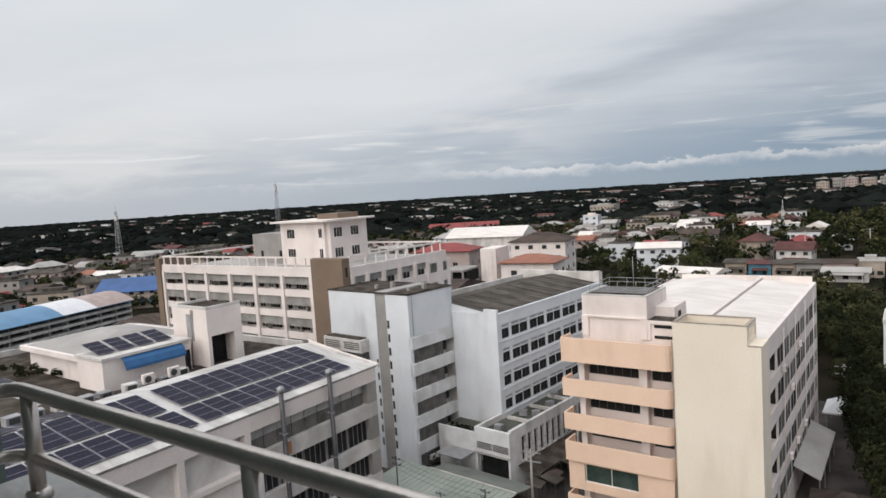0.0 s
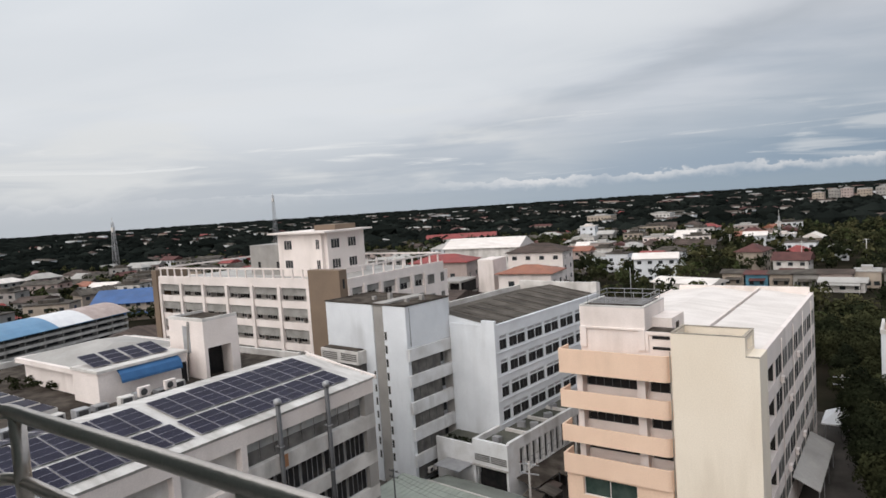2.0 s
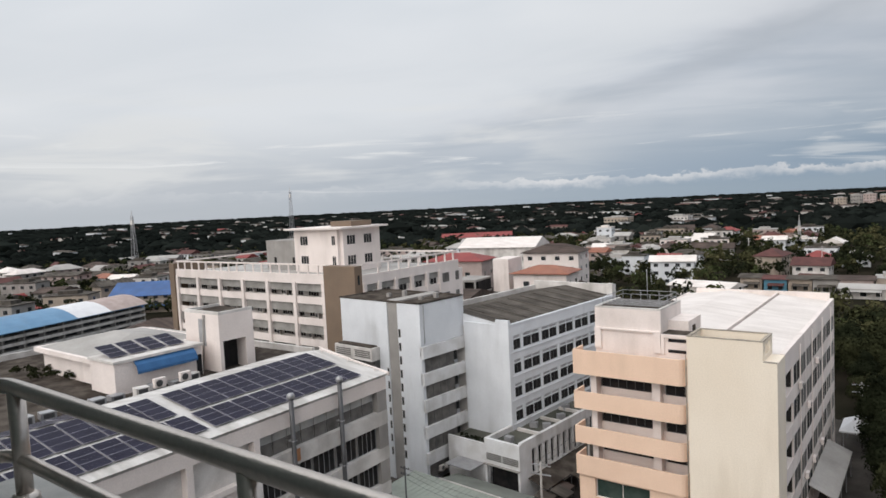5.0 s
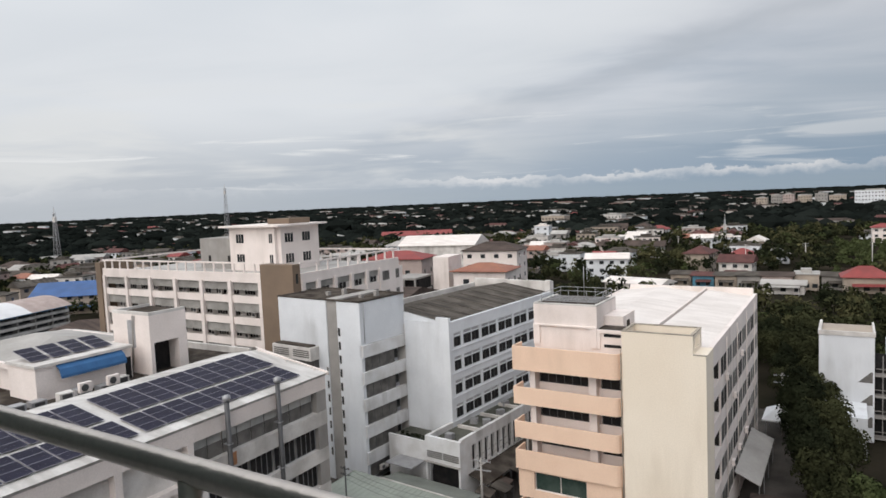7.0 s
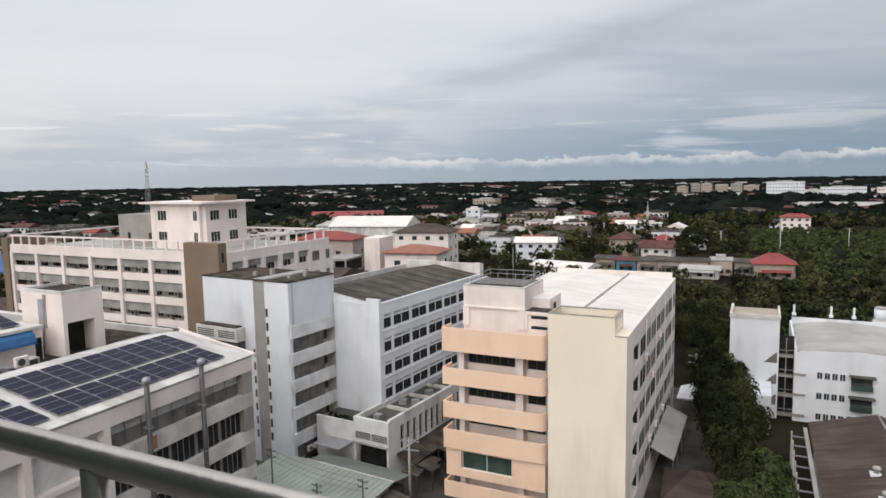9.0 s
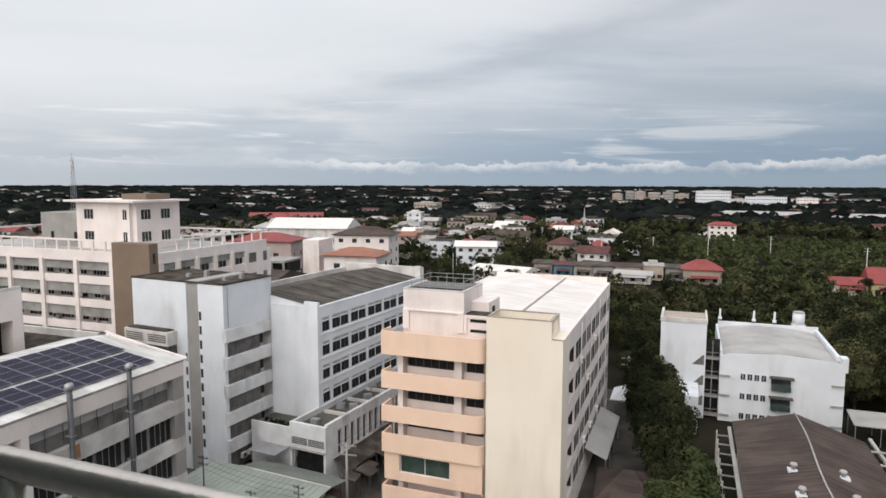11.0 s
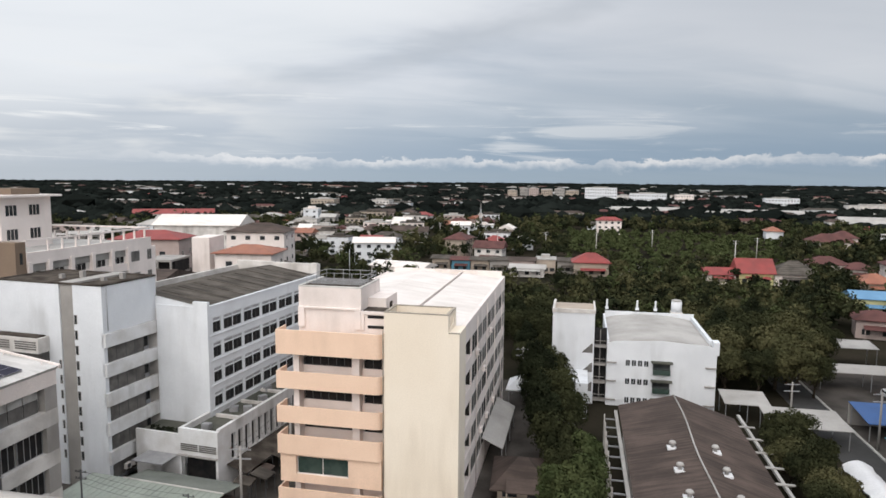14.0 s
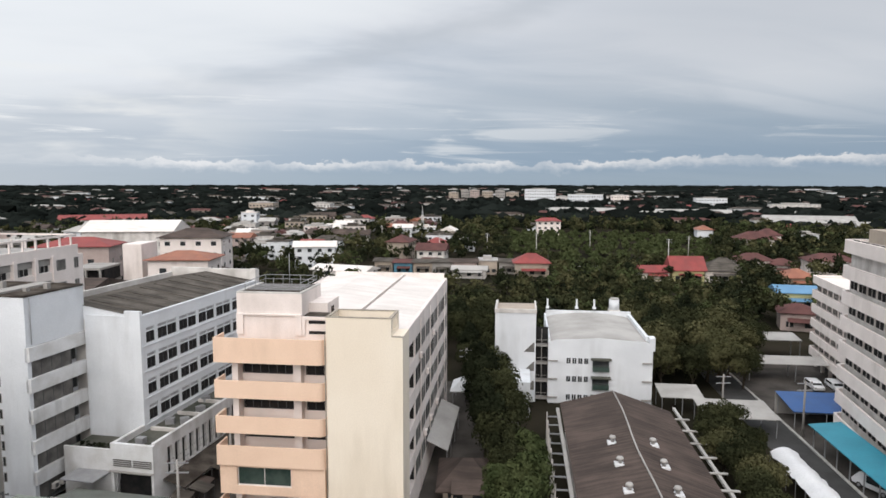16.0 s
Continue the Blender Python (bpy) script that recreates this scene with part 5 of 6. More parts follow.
def fabric_shade():
    """White fabric stretched over hoops beside the lane: it sags and wrinkles between them."""
    t = thing("fabric_shade", "white wrinkled fabric shade roof on steel hoops", "shade roof", pose(30.8, 56.0, 0))
    bm = bmesh.new()
    nx, ny = 8, 60
    rows = []
    for j in range(ny + 1):
        y = 25.0 * j / ny
        row = []
        for i in range(nx + 1):
            x = 3.2 * i / nx
            z = 2.5 + 0.75 * math.sin(math.pi * i / nx) - 0.13 * abs(math.sin(math.pi * y / 2.5)) + 0.10 * noise.noise(Vector((x * 1.3, y * 0.9, 4.0)))
            row.append(bm.verts.new((x + 0.22 * noise.noise(Vector((0.0, y * 0.7, float(i > 4)))), y, z)))
        rows.append(row)
    for a, b in zip(rows, rows[1:]):
        for i in range(nx):
            f = bm.faces.new((a[i], a[i + 1], b[i + 1], b[i]))
            f.smooth = True
    part("fabric", bm, "tarp", t)
    for k in range(11):
        for x in (0.1, 3.1):
            part("post", boxes((x - 0.03, x + 0.03, 0.02 + k * 2.49, 0.08 + k * 2.49, 0, 2.45)), "metal_grey", t)


build_banded()
fabric_shade()


def car(x, y, rz, van=False):
    c = thing("van" if van else "car", "white parked passenger van" if van else "white parked car on the concrete yard", "van" if van else "car", pose(x, y, 0.03, 0, 0, rz), "parked cars")
    h = 1.95 if van else 1.45
    prof = [(-2.3, 0.35), (2.25, 0.35), (2.3, 0.75), (2.2, 0.95), (1.5, 1.05), (0.8, h - 0.06), (0.5, h), (-1.7, h), (-2.15, h - 0.25), (-2.3, 0.9)] if not van else [(-2.45, 0.35), (2.35, 0.35), (2.45, 0.8), (2.2, 1.1), (1.5, h - 0.06), (1.2, h), (-2.3, h), (-2.45, h - 0.2)]
    bm = bmesh.new()
    prism(bm, [(a, z) for a, z in prof], -0.86, 0.86, "y")
    bmesh.ops.bevel(bm, geom=list(bm.edges), offset=0.06, segments=1, affect="EDGES")
    part("body", bm, "car_white", c)
    part("side_glass", boxes((-1.7, 0.6, -0.875, -0.86, 0.95, h - 0.15)), "glass", c)
    part("side_glass", boxes((-1.7, 0.6, 0.86, 0.875, 0.95, h - 0.15)), "glass", c)
    bm = bmesh.new()
    a, z1 = (0.95, h - 0.14) if not van else (1.55, h - 0.12)
    b2, z0 = (1.48, 1.09) if not van else (2.15, 1.2)
    v = [bm.verts.new(p) for p in ((a + 0.05, -0.74, z1), (b2 + 0.05, -0.76, z0), (b2 + 0.05, 0.76, z0), (a + 0.05, 0.74, z1), (a, -0.74, z1 - 0.03), (b2, -0.76, z0 - 0.03), (b2, 0.76, z0 - 0.03), (a, 0.74, z1 - 0.03))]
    for f in ((0, 1, 2, 3), (7, 6, 5, 4), (0, 4, 5, 1), (1, 5, 6, 2), (2, 6, 7, 3), (3, 7, 4, 0)):
        bm.faces.new([v[i] for i in f])
    part("windscreen", bm, "glass", c)
    for s in (-1, 1):
        for wx in (-1.45, 1.45):
            bm = bmesh.new()
            tube(bm, [(wx, s * 0.68, 0.33), (wx, s * 0.88, 0.33)], 0.33, 14)
            wh = part("wheel", bm, "tyre", c)
            bm = bmesh.new()
            tube(bm, [(wx, s * 0.88, 0.33), (wx, s * 0.895, 0.33)], 0.2, 10)
            part("rim", bm, "metal_grey", wh)
        part("headlight", boxes((2.22, 2.3, s * 0.62 - 0.16, s * 0.62 + 0.16, 0.72, 0.86)), "metal_grey", c)


car(41.1, 77.0, 118, True)
for cx in (50.6, 54.0):
    car(cx, 115.5, -92)


# ---- trees ----
rng = np.random.default_rng(7)
TREE_KINDS = []
for kind in range(6):
    w, h, base = ((7.0, 7.0, 2.6), (6.0, 8.5, 2.8), (8.5, 6.5, 2.4), (5.0, 6.5, 2.2), (7.5, 8.0, 2.6), (5.5, 5.0, 1.6))[kind]
    mat = ("leaf", "leaf_dark", "leaf_olive", "leaf_bright", "leaf", "leaf_bright")[kind]
    crown = quads_mesh("crown", leaf_cloud(rng, 7000, w, h, base, 0.20, 34), mat)
    bm = bmesh.new()
    tube(bm, [(0, 0, 0), (0.08, 0.05, base * 0.6), (0.0, 0.1, base + h * 0.35)], [0.26, 0.19, 0.08], 8)
    for k in range(5):
        a = k * 1.26 + kind
        tube(bm, [(0.05, 0.05, base * (0.6 + 0.09 * k)), (w * 0.16 * math.cos(a), w * 0.16 * math.sin(a), base + h * 0.25), (w * 0.3 * math.cos(a), w * 0.3 * math.sin(a), base + h * 0.45)], [0.13, 0.08, 0.03], 6)
    TREE_KINDS.append((mesh_of("trunk", bm, "bark"), crown, h + base))
TREE_LABELS = ("broad-leaved tree with a dark green crown", "tall dark green tree with an uneven crown", "wide spreading dark green tree", "young tree with fresh green leaves", "large dense dark green tree", "low tree with bright green leaves")


def tree(x, y, height, kind, rz):
    tr, cr, h = TREE_KINDS[kind]
    s = height / h
    t = thing("tree", TREE_LABELS[kind], "tree", pose(x, y, 0, 0, 0, rz) @ Matrix.Diagonal((s, s, s, 1)), "trees round the buildings")
    put("trunk", tr, t, 0, 0, 0)
    put("crown", cr, t, 0, 0, 0)


PLACED = [(-5.6, 96, 13.5, 1), (-4.4, 101.5, 12.5, 0), (-2.5, 91.5, 12.0, 4), (-5.0, 88.5, 11.0, 1), (-1.2, 84.0, 10.5, 0), (-3.9, 81.0, 11.5, 1), (-1.8, 75.5, 10.5, 0), (1.4, 73.0, 8.0, 5), (-1.0, 69.5, 9.0, 4),
          (1.2, 66.0, 8.5, 5), (-1.9, 64.0, 8.2, 3), (0.8, 60.0, 7.6, 5), (-1.4, 57.0, 7.2, 3), (-3.0, 112, 11, 4), (0.8, 118, 12, 1), (-5.5, 122, 13, 4),
          (25.2, 83.0, 8.2, 0), (27.6, 79.0, 7.2, 4), (24.6, 78.0, 6.4, 2), (27.4, 86.5, 7.4, 4), (25.2, 74.0, 7.4, 0), (26.6, 71.5, 6.2, 2), (25.0, 68.0, 6.6, 4), (24.2, 63.0, 7.0, 0),
          (24.5, 118, 10.5, 2), (28.5, 121, 12.0, 4), (33.5, 117.5, 11.5, 2), (31.0, 124, 12.5, 0), (36.5, 121, 10.5, 4), (40.0, 124, 9.5, 2), (43.0, 128, 9.0, 0), (26.0, 128, 11.5, 1), (22.5, 125, 10, 4), (33.0, 130, 12.5, 4), (38.5, 132, 11, 2), (46, 133, 9, 4), (28, 136, 12, 0), (21.5, 133, 11, 2), (35, 139, 12, 1), (42, 139, 11, 0), (17, 131, 10.5, 4), (11, 133, 11, 0)]
PLACED += [(-9, 118, 9.5, 1), (-10.5, 127, 11, 4), (-7.5, 111, 8.5, 0), (-12, 136, 11, 1), (-7.5, 139, 12, 4), (-15, 129, 10, 0), (-16, 139, 11, 4)]
PLACED += [(24.5, 112.5, 8.5, 2), (29.5, 111.5, 9.5, 4), (34.5, 112.0, 9.5, 2), (38.5, 114.0, 8.0, 0)]
for i, (x, y, h, k) in enumerate(PLACED):
    tree(x, y, h * (0.84 if i < 13 else 1.0), k, (i * 67) % 360)


# ---- houses ----
def hip(w, d, z, rise, over, gable=False):
    bm = bmesh.new()
    a, b = w / 2 + over, d / 2 + over
    ra = a if gable else max(a - b, 0.15 * a)
    v = [bm.verts.new(p) for p in ((-a, -b, z), (a, -b, z), (a, b, z), (-a, b, z), (-ra, 0, z + rise), (ra, 0, z + rise), (-a, -b, z - 0.18), (a, -b, z - 0.18), (a, b, z - 0.18), (-a, b, z - 0.18))]
    for f in ((0, 1, 5, 4), (1, 2, 5), (2, 3, 4, 5), (3, 0, 4), (6, 7, 1, 0), (7, 8, 2, 1), (8, 9, 3, 2), (9, 6, 0, 3), (9, 8, 7, 6)):
        bm.faces.new([v[i] for i in f])
    return bm


def house(x, y, w, d, h, roof, wall, rz=0.0, style="hip", rise=None, label="", storeys=None, bay=3.4):
    words = {"roof_red": "red tiled", "roof_maroon": "dark maroon tiled", "roof_orange": "orange tiled", "roof_grey": "weathered grey", "roof_light": "light grey", "roof_white": "white sheet", "roof_blue": "blue metal", "roof_skyblue": "light blue metal", "roof_brown": "brown-grey"}[roof]
    walls = {"white": "white", "white_old": "stained white", "white_warm": "warm white", "beige_wall": "beige", "pink_wall": "dusty pink", "yellow_wall": "pale yellow", "cyan_wall": "bright blue", "grey_wall": "grey concrete"}[wall]
    t = thing("house", label or f"{walls} house with a {words} {'flat ' if style == 'flat' else ''}roof among trees", "house", pose(x, y, 0, 0, 0, rz), "houses of the town")
    part("wall", boxes((-w / 2, w / 2, -d / 2, d / 2, 0, h)), wall, t)
    if style == "flat":
        part("roof", boxes((-w / 2 - 0.3, w / 2 + 0.3, -d / 2 - 0.3, d / 2 + 0.3, h, h + 0.35), (-w / 4, w / 5, -d / 5, d / 4, h + 0.35, h + 1.6)), roof, t)
    else:
        part("roof", hip(w, d, h, rise or 0.28 * min(w, d), 0.8, style == "gable"), roof, t)
    n = storeys or max(1, int(h // 2.9))
    if style != "flat" and h < 8 and math.hypot(x, y) < 300:
        bm = bmesh.new()
        prism(bm, [(-d / 2 - 2.4, 2.45), (-d / 2 - 0.03, 3.0), (-d / 2 - 0.03, 3.1), (-d / 2 - 2.4, 2.55)], -w * 0.32, w * 0.4, "x")
        part("porch_roof", bm, roof, t)
        for px in (-w * 0.3, w * 0.38):
            part("porch_post", boxes((px - 0.08, px + 0.08, -d / 2 - 2.2, -d / 2 - 2.04, 0, 2.5)), wall, t)
    for s in range(n):
        for k in range(max(2, int(w // bay))):
            cx = -w / 2 + (k + 0.5) * w / max(2, int(w // bay))
            window(t, cx, -d / 2 - 0.02, s * h / n + 0.9, 1.6, 1.3, 0, 0, "white", "glass")
        for k in range(max(1, int(d // 4.5))):
            window(t, w / 2 + 0.02, -d / 2 + (k + 0.5) * d / max(1, int(d // 4.5)), s * h / n + 0.9, 1.4, 1.3, 90, 0, "white", "glass")
    return t


KNOWN = [
    (4.5, 246, 12.5, 9, 5.2, "roof_red", "beige_wall", 4, "hip", 3.2), (59, 240, 11, 9, 4.2, "roof_red", "yellow_wall", 3, "gable", 4.6), (72.5, 242, 13.5, 11, 4.0, "roof_grey", "white_warm", -4, "hip", 4.2),
    (47.5, 238, 9.5, 8, 3.6, "roof_red", "white_warm", 6, "gable", 2.0), (98.8, 259, 10, 8, 4.2, "roof_maroon", "white_old", -4, "hip", 2.2), (91.3, 227, 10, 8, 4.0, "roof_orange", "beige_wall", 8, "hip", 2.6), (119, 266, 17, 10, 5.2, "roof_maroon", "white_warm", -8, "hip", 2.6), (67, 164, 8, 7, 4.4, "roof_maroon", "pink_wall", -14, "hip", 1.8),
    (-28, 330, 10.5, 9, 4.0, "roof_light", "white", 6, "hip", 2.8), (-42, 330, 10, 8, 4.0, "roof_red", "white_warm", -6, "hip", 2.6), (-55, 328, 10, 8, 4.0, "roof_brown", "beige_wall", 2, "hip", 2.6), (-92, 322, 11, 9, 4.2, "roof_brown", "beige_wall", 5, "hip", 2.8),
    (77.5, 193, 10, 8, 4.6, "roof_skyblue", "yellow_wall", -6, "gable", 1.6), (89, 262, 13, 9, 5.4, "roof_maroon", "white_warm", 3, "hip", 2.6), 
    (120, 348, 20, 12, 6.4, "roof_maroon", "white_warm", -6, "hip", 3.6), (127, 353, 11, 10, 8.0, "roof_maroon", "white_warm", -6, "hip", 3.2),
    (-119, 290, 13, 9, 6.6, "roof_light", "white", 4, "flat", None), (-108, 284, 10, 8, 8.2, "roof_grey", "white", 4, "flat", None), (-92, 282, 9, 8, 7.8, "roof_red", "white", 2, "gable", 1.6), (-180, 420, 10, 9, 14, "roof_white", "white", 8, "flat", None),
    (-18, 238, 12, 7, 3.2, "roof_light", "white_old", 0, "gable", 1.2), (22, 246, 14, 6, 3.0, "roof_light", "white_old", -3, "gable", 1.0), (-60, 405, 15, 9, 6.5, "roof_white", "white", 4, "flat", None), (-70, 388, 11, 9, 7.5, "roof_white", "white", 5, "gable", 2.0),
]
for x, y, w, d, h, r, wl, rz, st, rise in KNOWN:
    house(x, y, w, d, h, r, wl, rz, st, rise)
# row of two-storey shophouses
for x, y, w, r, wl in ((-44, 247, 7, "roof_maroon", "cyan_wall"), (-36.6, 247.5, 7, "roof_grey", "beige_wall"), (-29, 246.5, 7.4, "roof_grey", "grey_wall"), (-20.5, 246, 9, "roof_brown", "pink_wall"), (-12, 249.5, 7.2, "roof_light", "beige_wall"), (-3.9, 252, 7.6, "roof_grey", "grey_wall"), (-52, 249, 7, "roof_grey", "beige_wall")):
    house(x, y, w, 9, 4.5 + (x * 7) % 1.1, r, wl, 2, "gable" if r != "roof_light" else "flat", 0.9, bay=2.4)
# pale blocks of three to five floors in the town
for i, (x, y, w, h, wl) in enumerate(((-128, 318, 12, 8.0, "white_old"), (-140, 345, 12, 8.5, "pink_wall"), (-158, 352, 14, 8.0, "white_old"), (-118, 372, 15, 9.0, "white_warm"), (-142, 402, 12, 9.5, "beige_wall"), (-172, 395, 14, 8.5, "white_old"), (-112, 442, 17, 9.5, "white_old"), (-88, 458, 14, 9.0, "pink_wall"), (-152, 470, 20, 10.0, "beige_wall"), (-200, 470, 18, 9.5, "white_old"), (-66, 480, 16, 9.0, "white"))):
    house(x, y, w, 10, h, ("roof_grey", "roof_light")[i % 2], wl, 6, "flat", None, "pale flat-roofed town block of several floors", None, 3.0)

# taller town buildings just behind the hospital
house(-80, 148, 14, 10, 17.0, "roof_orange", "white_warm", 8, "hip", 1.7, "warm white building with an orange tiled roof", 4, 5.5)
single("party_wall", boxes((-2.2, 2.2, -4.5, 4.5, 0, 20.4)), "white_warm", "plain off-white party wall block with no windows", "building", pose(-91.5, 148, 0, 0, 0, 8))
house(-104, 200, 19, 13, 17.6, "roof_brown", "white_warm", 10, "hip", 2.6, "white building with a dark brown hipped roof", 5, 4.5)
house(-136, 218, 30, 18, 18.0, "roof_white", "white_old", 12, "gable", 3.4, "large hall with a white sheet roof", 3, 7)
house(-123, 170, 19, 12, 17.4, "roof_red", "pink_wall", 14, "hip", 2.2, "pale building with a red roof", 3, 7)
house(-95, 128, 14, 18, 12.5, "roof_brown", "white_old", 6, "gable", 2.2, "low building with a dark brown-grey roof", 3)
house(-60, 219, 20, 10, 5.0, "roof_white", "white_old", -14, "gable", 1.4, "open hall with a white sheet roof", 2)
house(-2, 160, 9, 8, 3.0, "roof_brown", "beige_wall", 6, "hip", 2.2)
house(-5.4, 71.5, 5.4, 7.0, 2.0, "roof_brown", "beige_wall", 4, "hip", 2.0, "small hut with a dark brown hipped roof beside trees", 1)
# long red-roofed school, far warehouses and apartment blocks
house(-310, 455, 58, 14, 7, "roof_red", "white_warm", 28, "gable", 3.0, "long white school with a red roof", 2)
house(207, 500, 58, 34, 6.5, "roof_light", "white_old", -14, "gable", 4.2, "long white warehouse with a sheet roof", 2)
house(150, 640, 90, 26, 6.0, "roof_light", "white_old", -10, "gable", 3.0, "long pale warehouse among trees", 2)
house(60, 640, 60, 20, 7.0, "roof_light", "white", -4, "gable", 3.0, "long pale warehouse among trees", 2)
for x, y, w, h, wl in ((-112, 1105, 15, 16, "beige_wall"), (-94, 1130, 14, 19, "grey_wall"), (-76, 1105, 15, 20, "pink_wall"), (-56, 1132, 18, 17, "beige_wall"), (-34, 1116, 16, 19, "grey_wall"), (-14, 1180, 22, 15, "beige_wall"), (30, 1000, 46, 23, "white"), (66, 1040, 24, 11, "white_old"), (98, 1010, 52, 15, "white"), (150, 1015, 26, 14, "white_warm"), (-260, 640, 26, 13, "beige_wall"), (-205, 660, 22, 12, "white_old"), (250, 900, 40, 13, "white"), (300, 760, 50, 10, "white_old")):
    house(x, y, w, 14, h, "roof_light", wl, -3, "flat", None, "distant pale apartment block", max(2, int(h // 4)))

# long blue-roofed buildings behind the solar roof
def blue_block(x, y, rz, length, depth, h, roof, floors, label, second=""):
    b = thing("terrace_building", label, "building", pose(x, y, 0, 0, 0, rz))
    part("core", boxes((-length, 0, 1.2, depth, 0, h - 0.3)), "grey_panel", b)
    for i in range(floors):
        z = h - (i + 1) * (h / floors)
        part("floor_band", boxes((-length, 0, 0, 1.2, z, z + 0.25), (-length, 0, 0, 0.15, z + 0.25, z + 0.8)), "white_old", b)
    for k in range(int(length // 6) + 1):
        part("column", boxes((-k * 6.0 - 0.3, -k * 6.0, 0.16, 0.4, 0, h)), "grey_wall", b)
        if k:
            for i in range(floors):
                window(b, -k * 6.0 + 3, 1.18, h - (i + 1) * (h / floors) + 1.0, 3.6, 1.5, 0, 0, "white_old", "glass")
    bm = bmesh.new()
    arc = [(-0.8 + (depth + 1.6) * u, h + 3.0 * math.sin(math.pi * u) ** 0.9) for u in np.linspace(0, 1, 11)]
    prism(bm, arc + [(depth + 0.8, h - 0.2), (-0.8, h - 0.2)], -length - 0.5, 0.5, "x")
    part("roof", bm, roof, b)
    if second:
        for x0, x1, mt in ((-26, -14, "tarp"), (-14, 0.6, "roof_orange")):
            bm = bmesh.new()
            arc2 = [(p[0], p[1] + 0.06) for p in arc]
            prism(bm, arc2 + [(depth + 0.8, h - 0.1), (-0.8, h - 0.1)], x0, x1 - 0.02, "x")
            part("roof_patch", bm, "tarp" if mt == "tarp" else "pink_wall", b)
    return b


blue_block(-206.5, 108.5, 107.6, 110, 18, 7.8, "roof_skyblue", 4, "long terrace with a light blue curved metal roof", "yes")
house(-243, 134, 30, 18, 6.6, "roof_blue", "beige_wall", 40, "gable", 4.5, "building with a bright blue metal roof", 3)
house(-141, 78, 19, 15, 10.2, "roof_brown", "white_old", 40, "hip", 2.6, "dark brown roofed hall behind the stair house", 3)


# ---- town, woods and far distance ----
def taken(x, y):
    if y < 142 and -150 < x < 66:
        return True
    for k in KEEP_OUT:
        if (x - k[0]) ** 2 + (y - k[1]) ** 2 < k[2] ** 2:
            return True
    return False


KEEP_OUT = [(k[0], k[1], max(k[2], k[3]) * 0.6 + 2) for k in KNOWN] + [(-81, 147, 16), (-103, 198, 16), (-134, 214, 24), (-123, 170, 15), (-95, 128, 14), (-60, 219, 14), (-40, 226, 18), (-20, 226, 17), (-2, 232, 13), (-30, 247, 22), (-8, 250, 12), (-310, 455, 32), (207, 500, 34), (150, 640, 46), (60, 640, 34), (66, 142, 20), (72, 150, 16)]
KEEP_OUT += [(-38, 205, 15), (-33, 180, 13), (-15, 215, 14), (-12, 190, 11), (3, 215, 10)] + [(k[0] * 0.89, k[1] * 0.89, 8) for k in KNOWN[:4] + KNOWN[9:12]]
KEEP_OUT += [(k[0] * 0.94, k[1] * 0.94, 7) for k in KNOWN[:5] + KNOWN[9:13]]
KEEP_OUT += [(-204, 100, 22), (-200, 75, 26), (-190, 45, 26), (-247, 132, 22), (-118, 62, 20), (-170, 90, 20), (-178, 62, 24), (-158, 58, 22)]


def in_orchard(x, y):
    a, r = math.degrees(math.atan2(x, y)), math.hypot(x, y)
    return -7 < a < 26 and 130 < r < 520


wood_rng = np.random.default_rng(21)
roofs = ["roof_red", "roof_maroon", "roof_grey", "roof_light", "roof_light", "roof_brown", "roof_grey", "roof_white", "roof_orange", "roof_maroon"]
walls_mid = ["white", "white_old", "white_warm", "beige_wall", "pink_wall", "white", "grey_wall"]
made = 0
for _ in range(4000):
    if made >= 190:
        break
    a, r = radians(wood_rng.uniform(-80, 31)), math.sqrt(wood_rng.uniform(150 ** 2, 520 ** 2))
    x, y = r * math.sin(a), r * math.cos(a)
    if taken(x, y) or (in_orchard(x, y) and wood_rng.random() > 0.07):
        continue
    w, d = wood_rng.uniform(8, 17), wood_rng.uniform(7, 10)
    h = float(wood_rng.choice([3.4, 6.2, 6.4, 6.8, 9.2]))
    st = str(wood_rng.choice(["hip", "gable", "gable", "flat"]))
    top = roofs[wood_rng.integers(len(roofs))] if st != "flat" else ("roof_light", "roof_grey", "roof_grey")[made % 3]
    side, turn = walls_mid[wood_rng.integers(len(walls_mid))], float(wood_rng.normal(5, 9) + 90 * (wood_rng.random() < 0.3))
    if not (4 < math.degrees(a) < 12 and r < 240):
        house(x, y, w, d, h, top, side, turn, st)
    KEEP_OUT.append((x, y, max(w, d) * 0.62))
    made += 1

# crowded old town quarter beyond the blue roofs
made = 0
for _ in range(1500):
    if made >= 48:
        break
    a, r = radians(wood_rng.uniform(-74, -40)), wood_rng.uniform(240, 470)
    x, y = r * math.sin(a), r * math.cos(a)
    if taken(x, y):
        continue
    w, d, h = wood_rng.uniform(9, 20), wood_rng.uniform(8, 12), float(wood_rng.choice([6.0, 6.6, 9.0, 10.0]))
    st = str(wood_rng.choice(["gable", "flat", "flat"]))
    house(x, y, w, d, h, str(wood_rng.choice(["roof_grey", "roof_brown", "roof_light"])) if st == "gable" else "roof_grey", str(wood_rng.choice(["white_old", "grey_wall", "pink_wall", "grey_wall", "beige_wall"])), float(wood_rng.normal(30, 8)), st, 1.6, bay=4.2)
    KEEP_OUT.append((x, y, max(w, d) * 0.55))
    made += 1

# woodland and garden trees in the middle distance
clouds, bright, olive, deep = [], [], [], []
count = 0
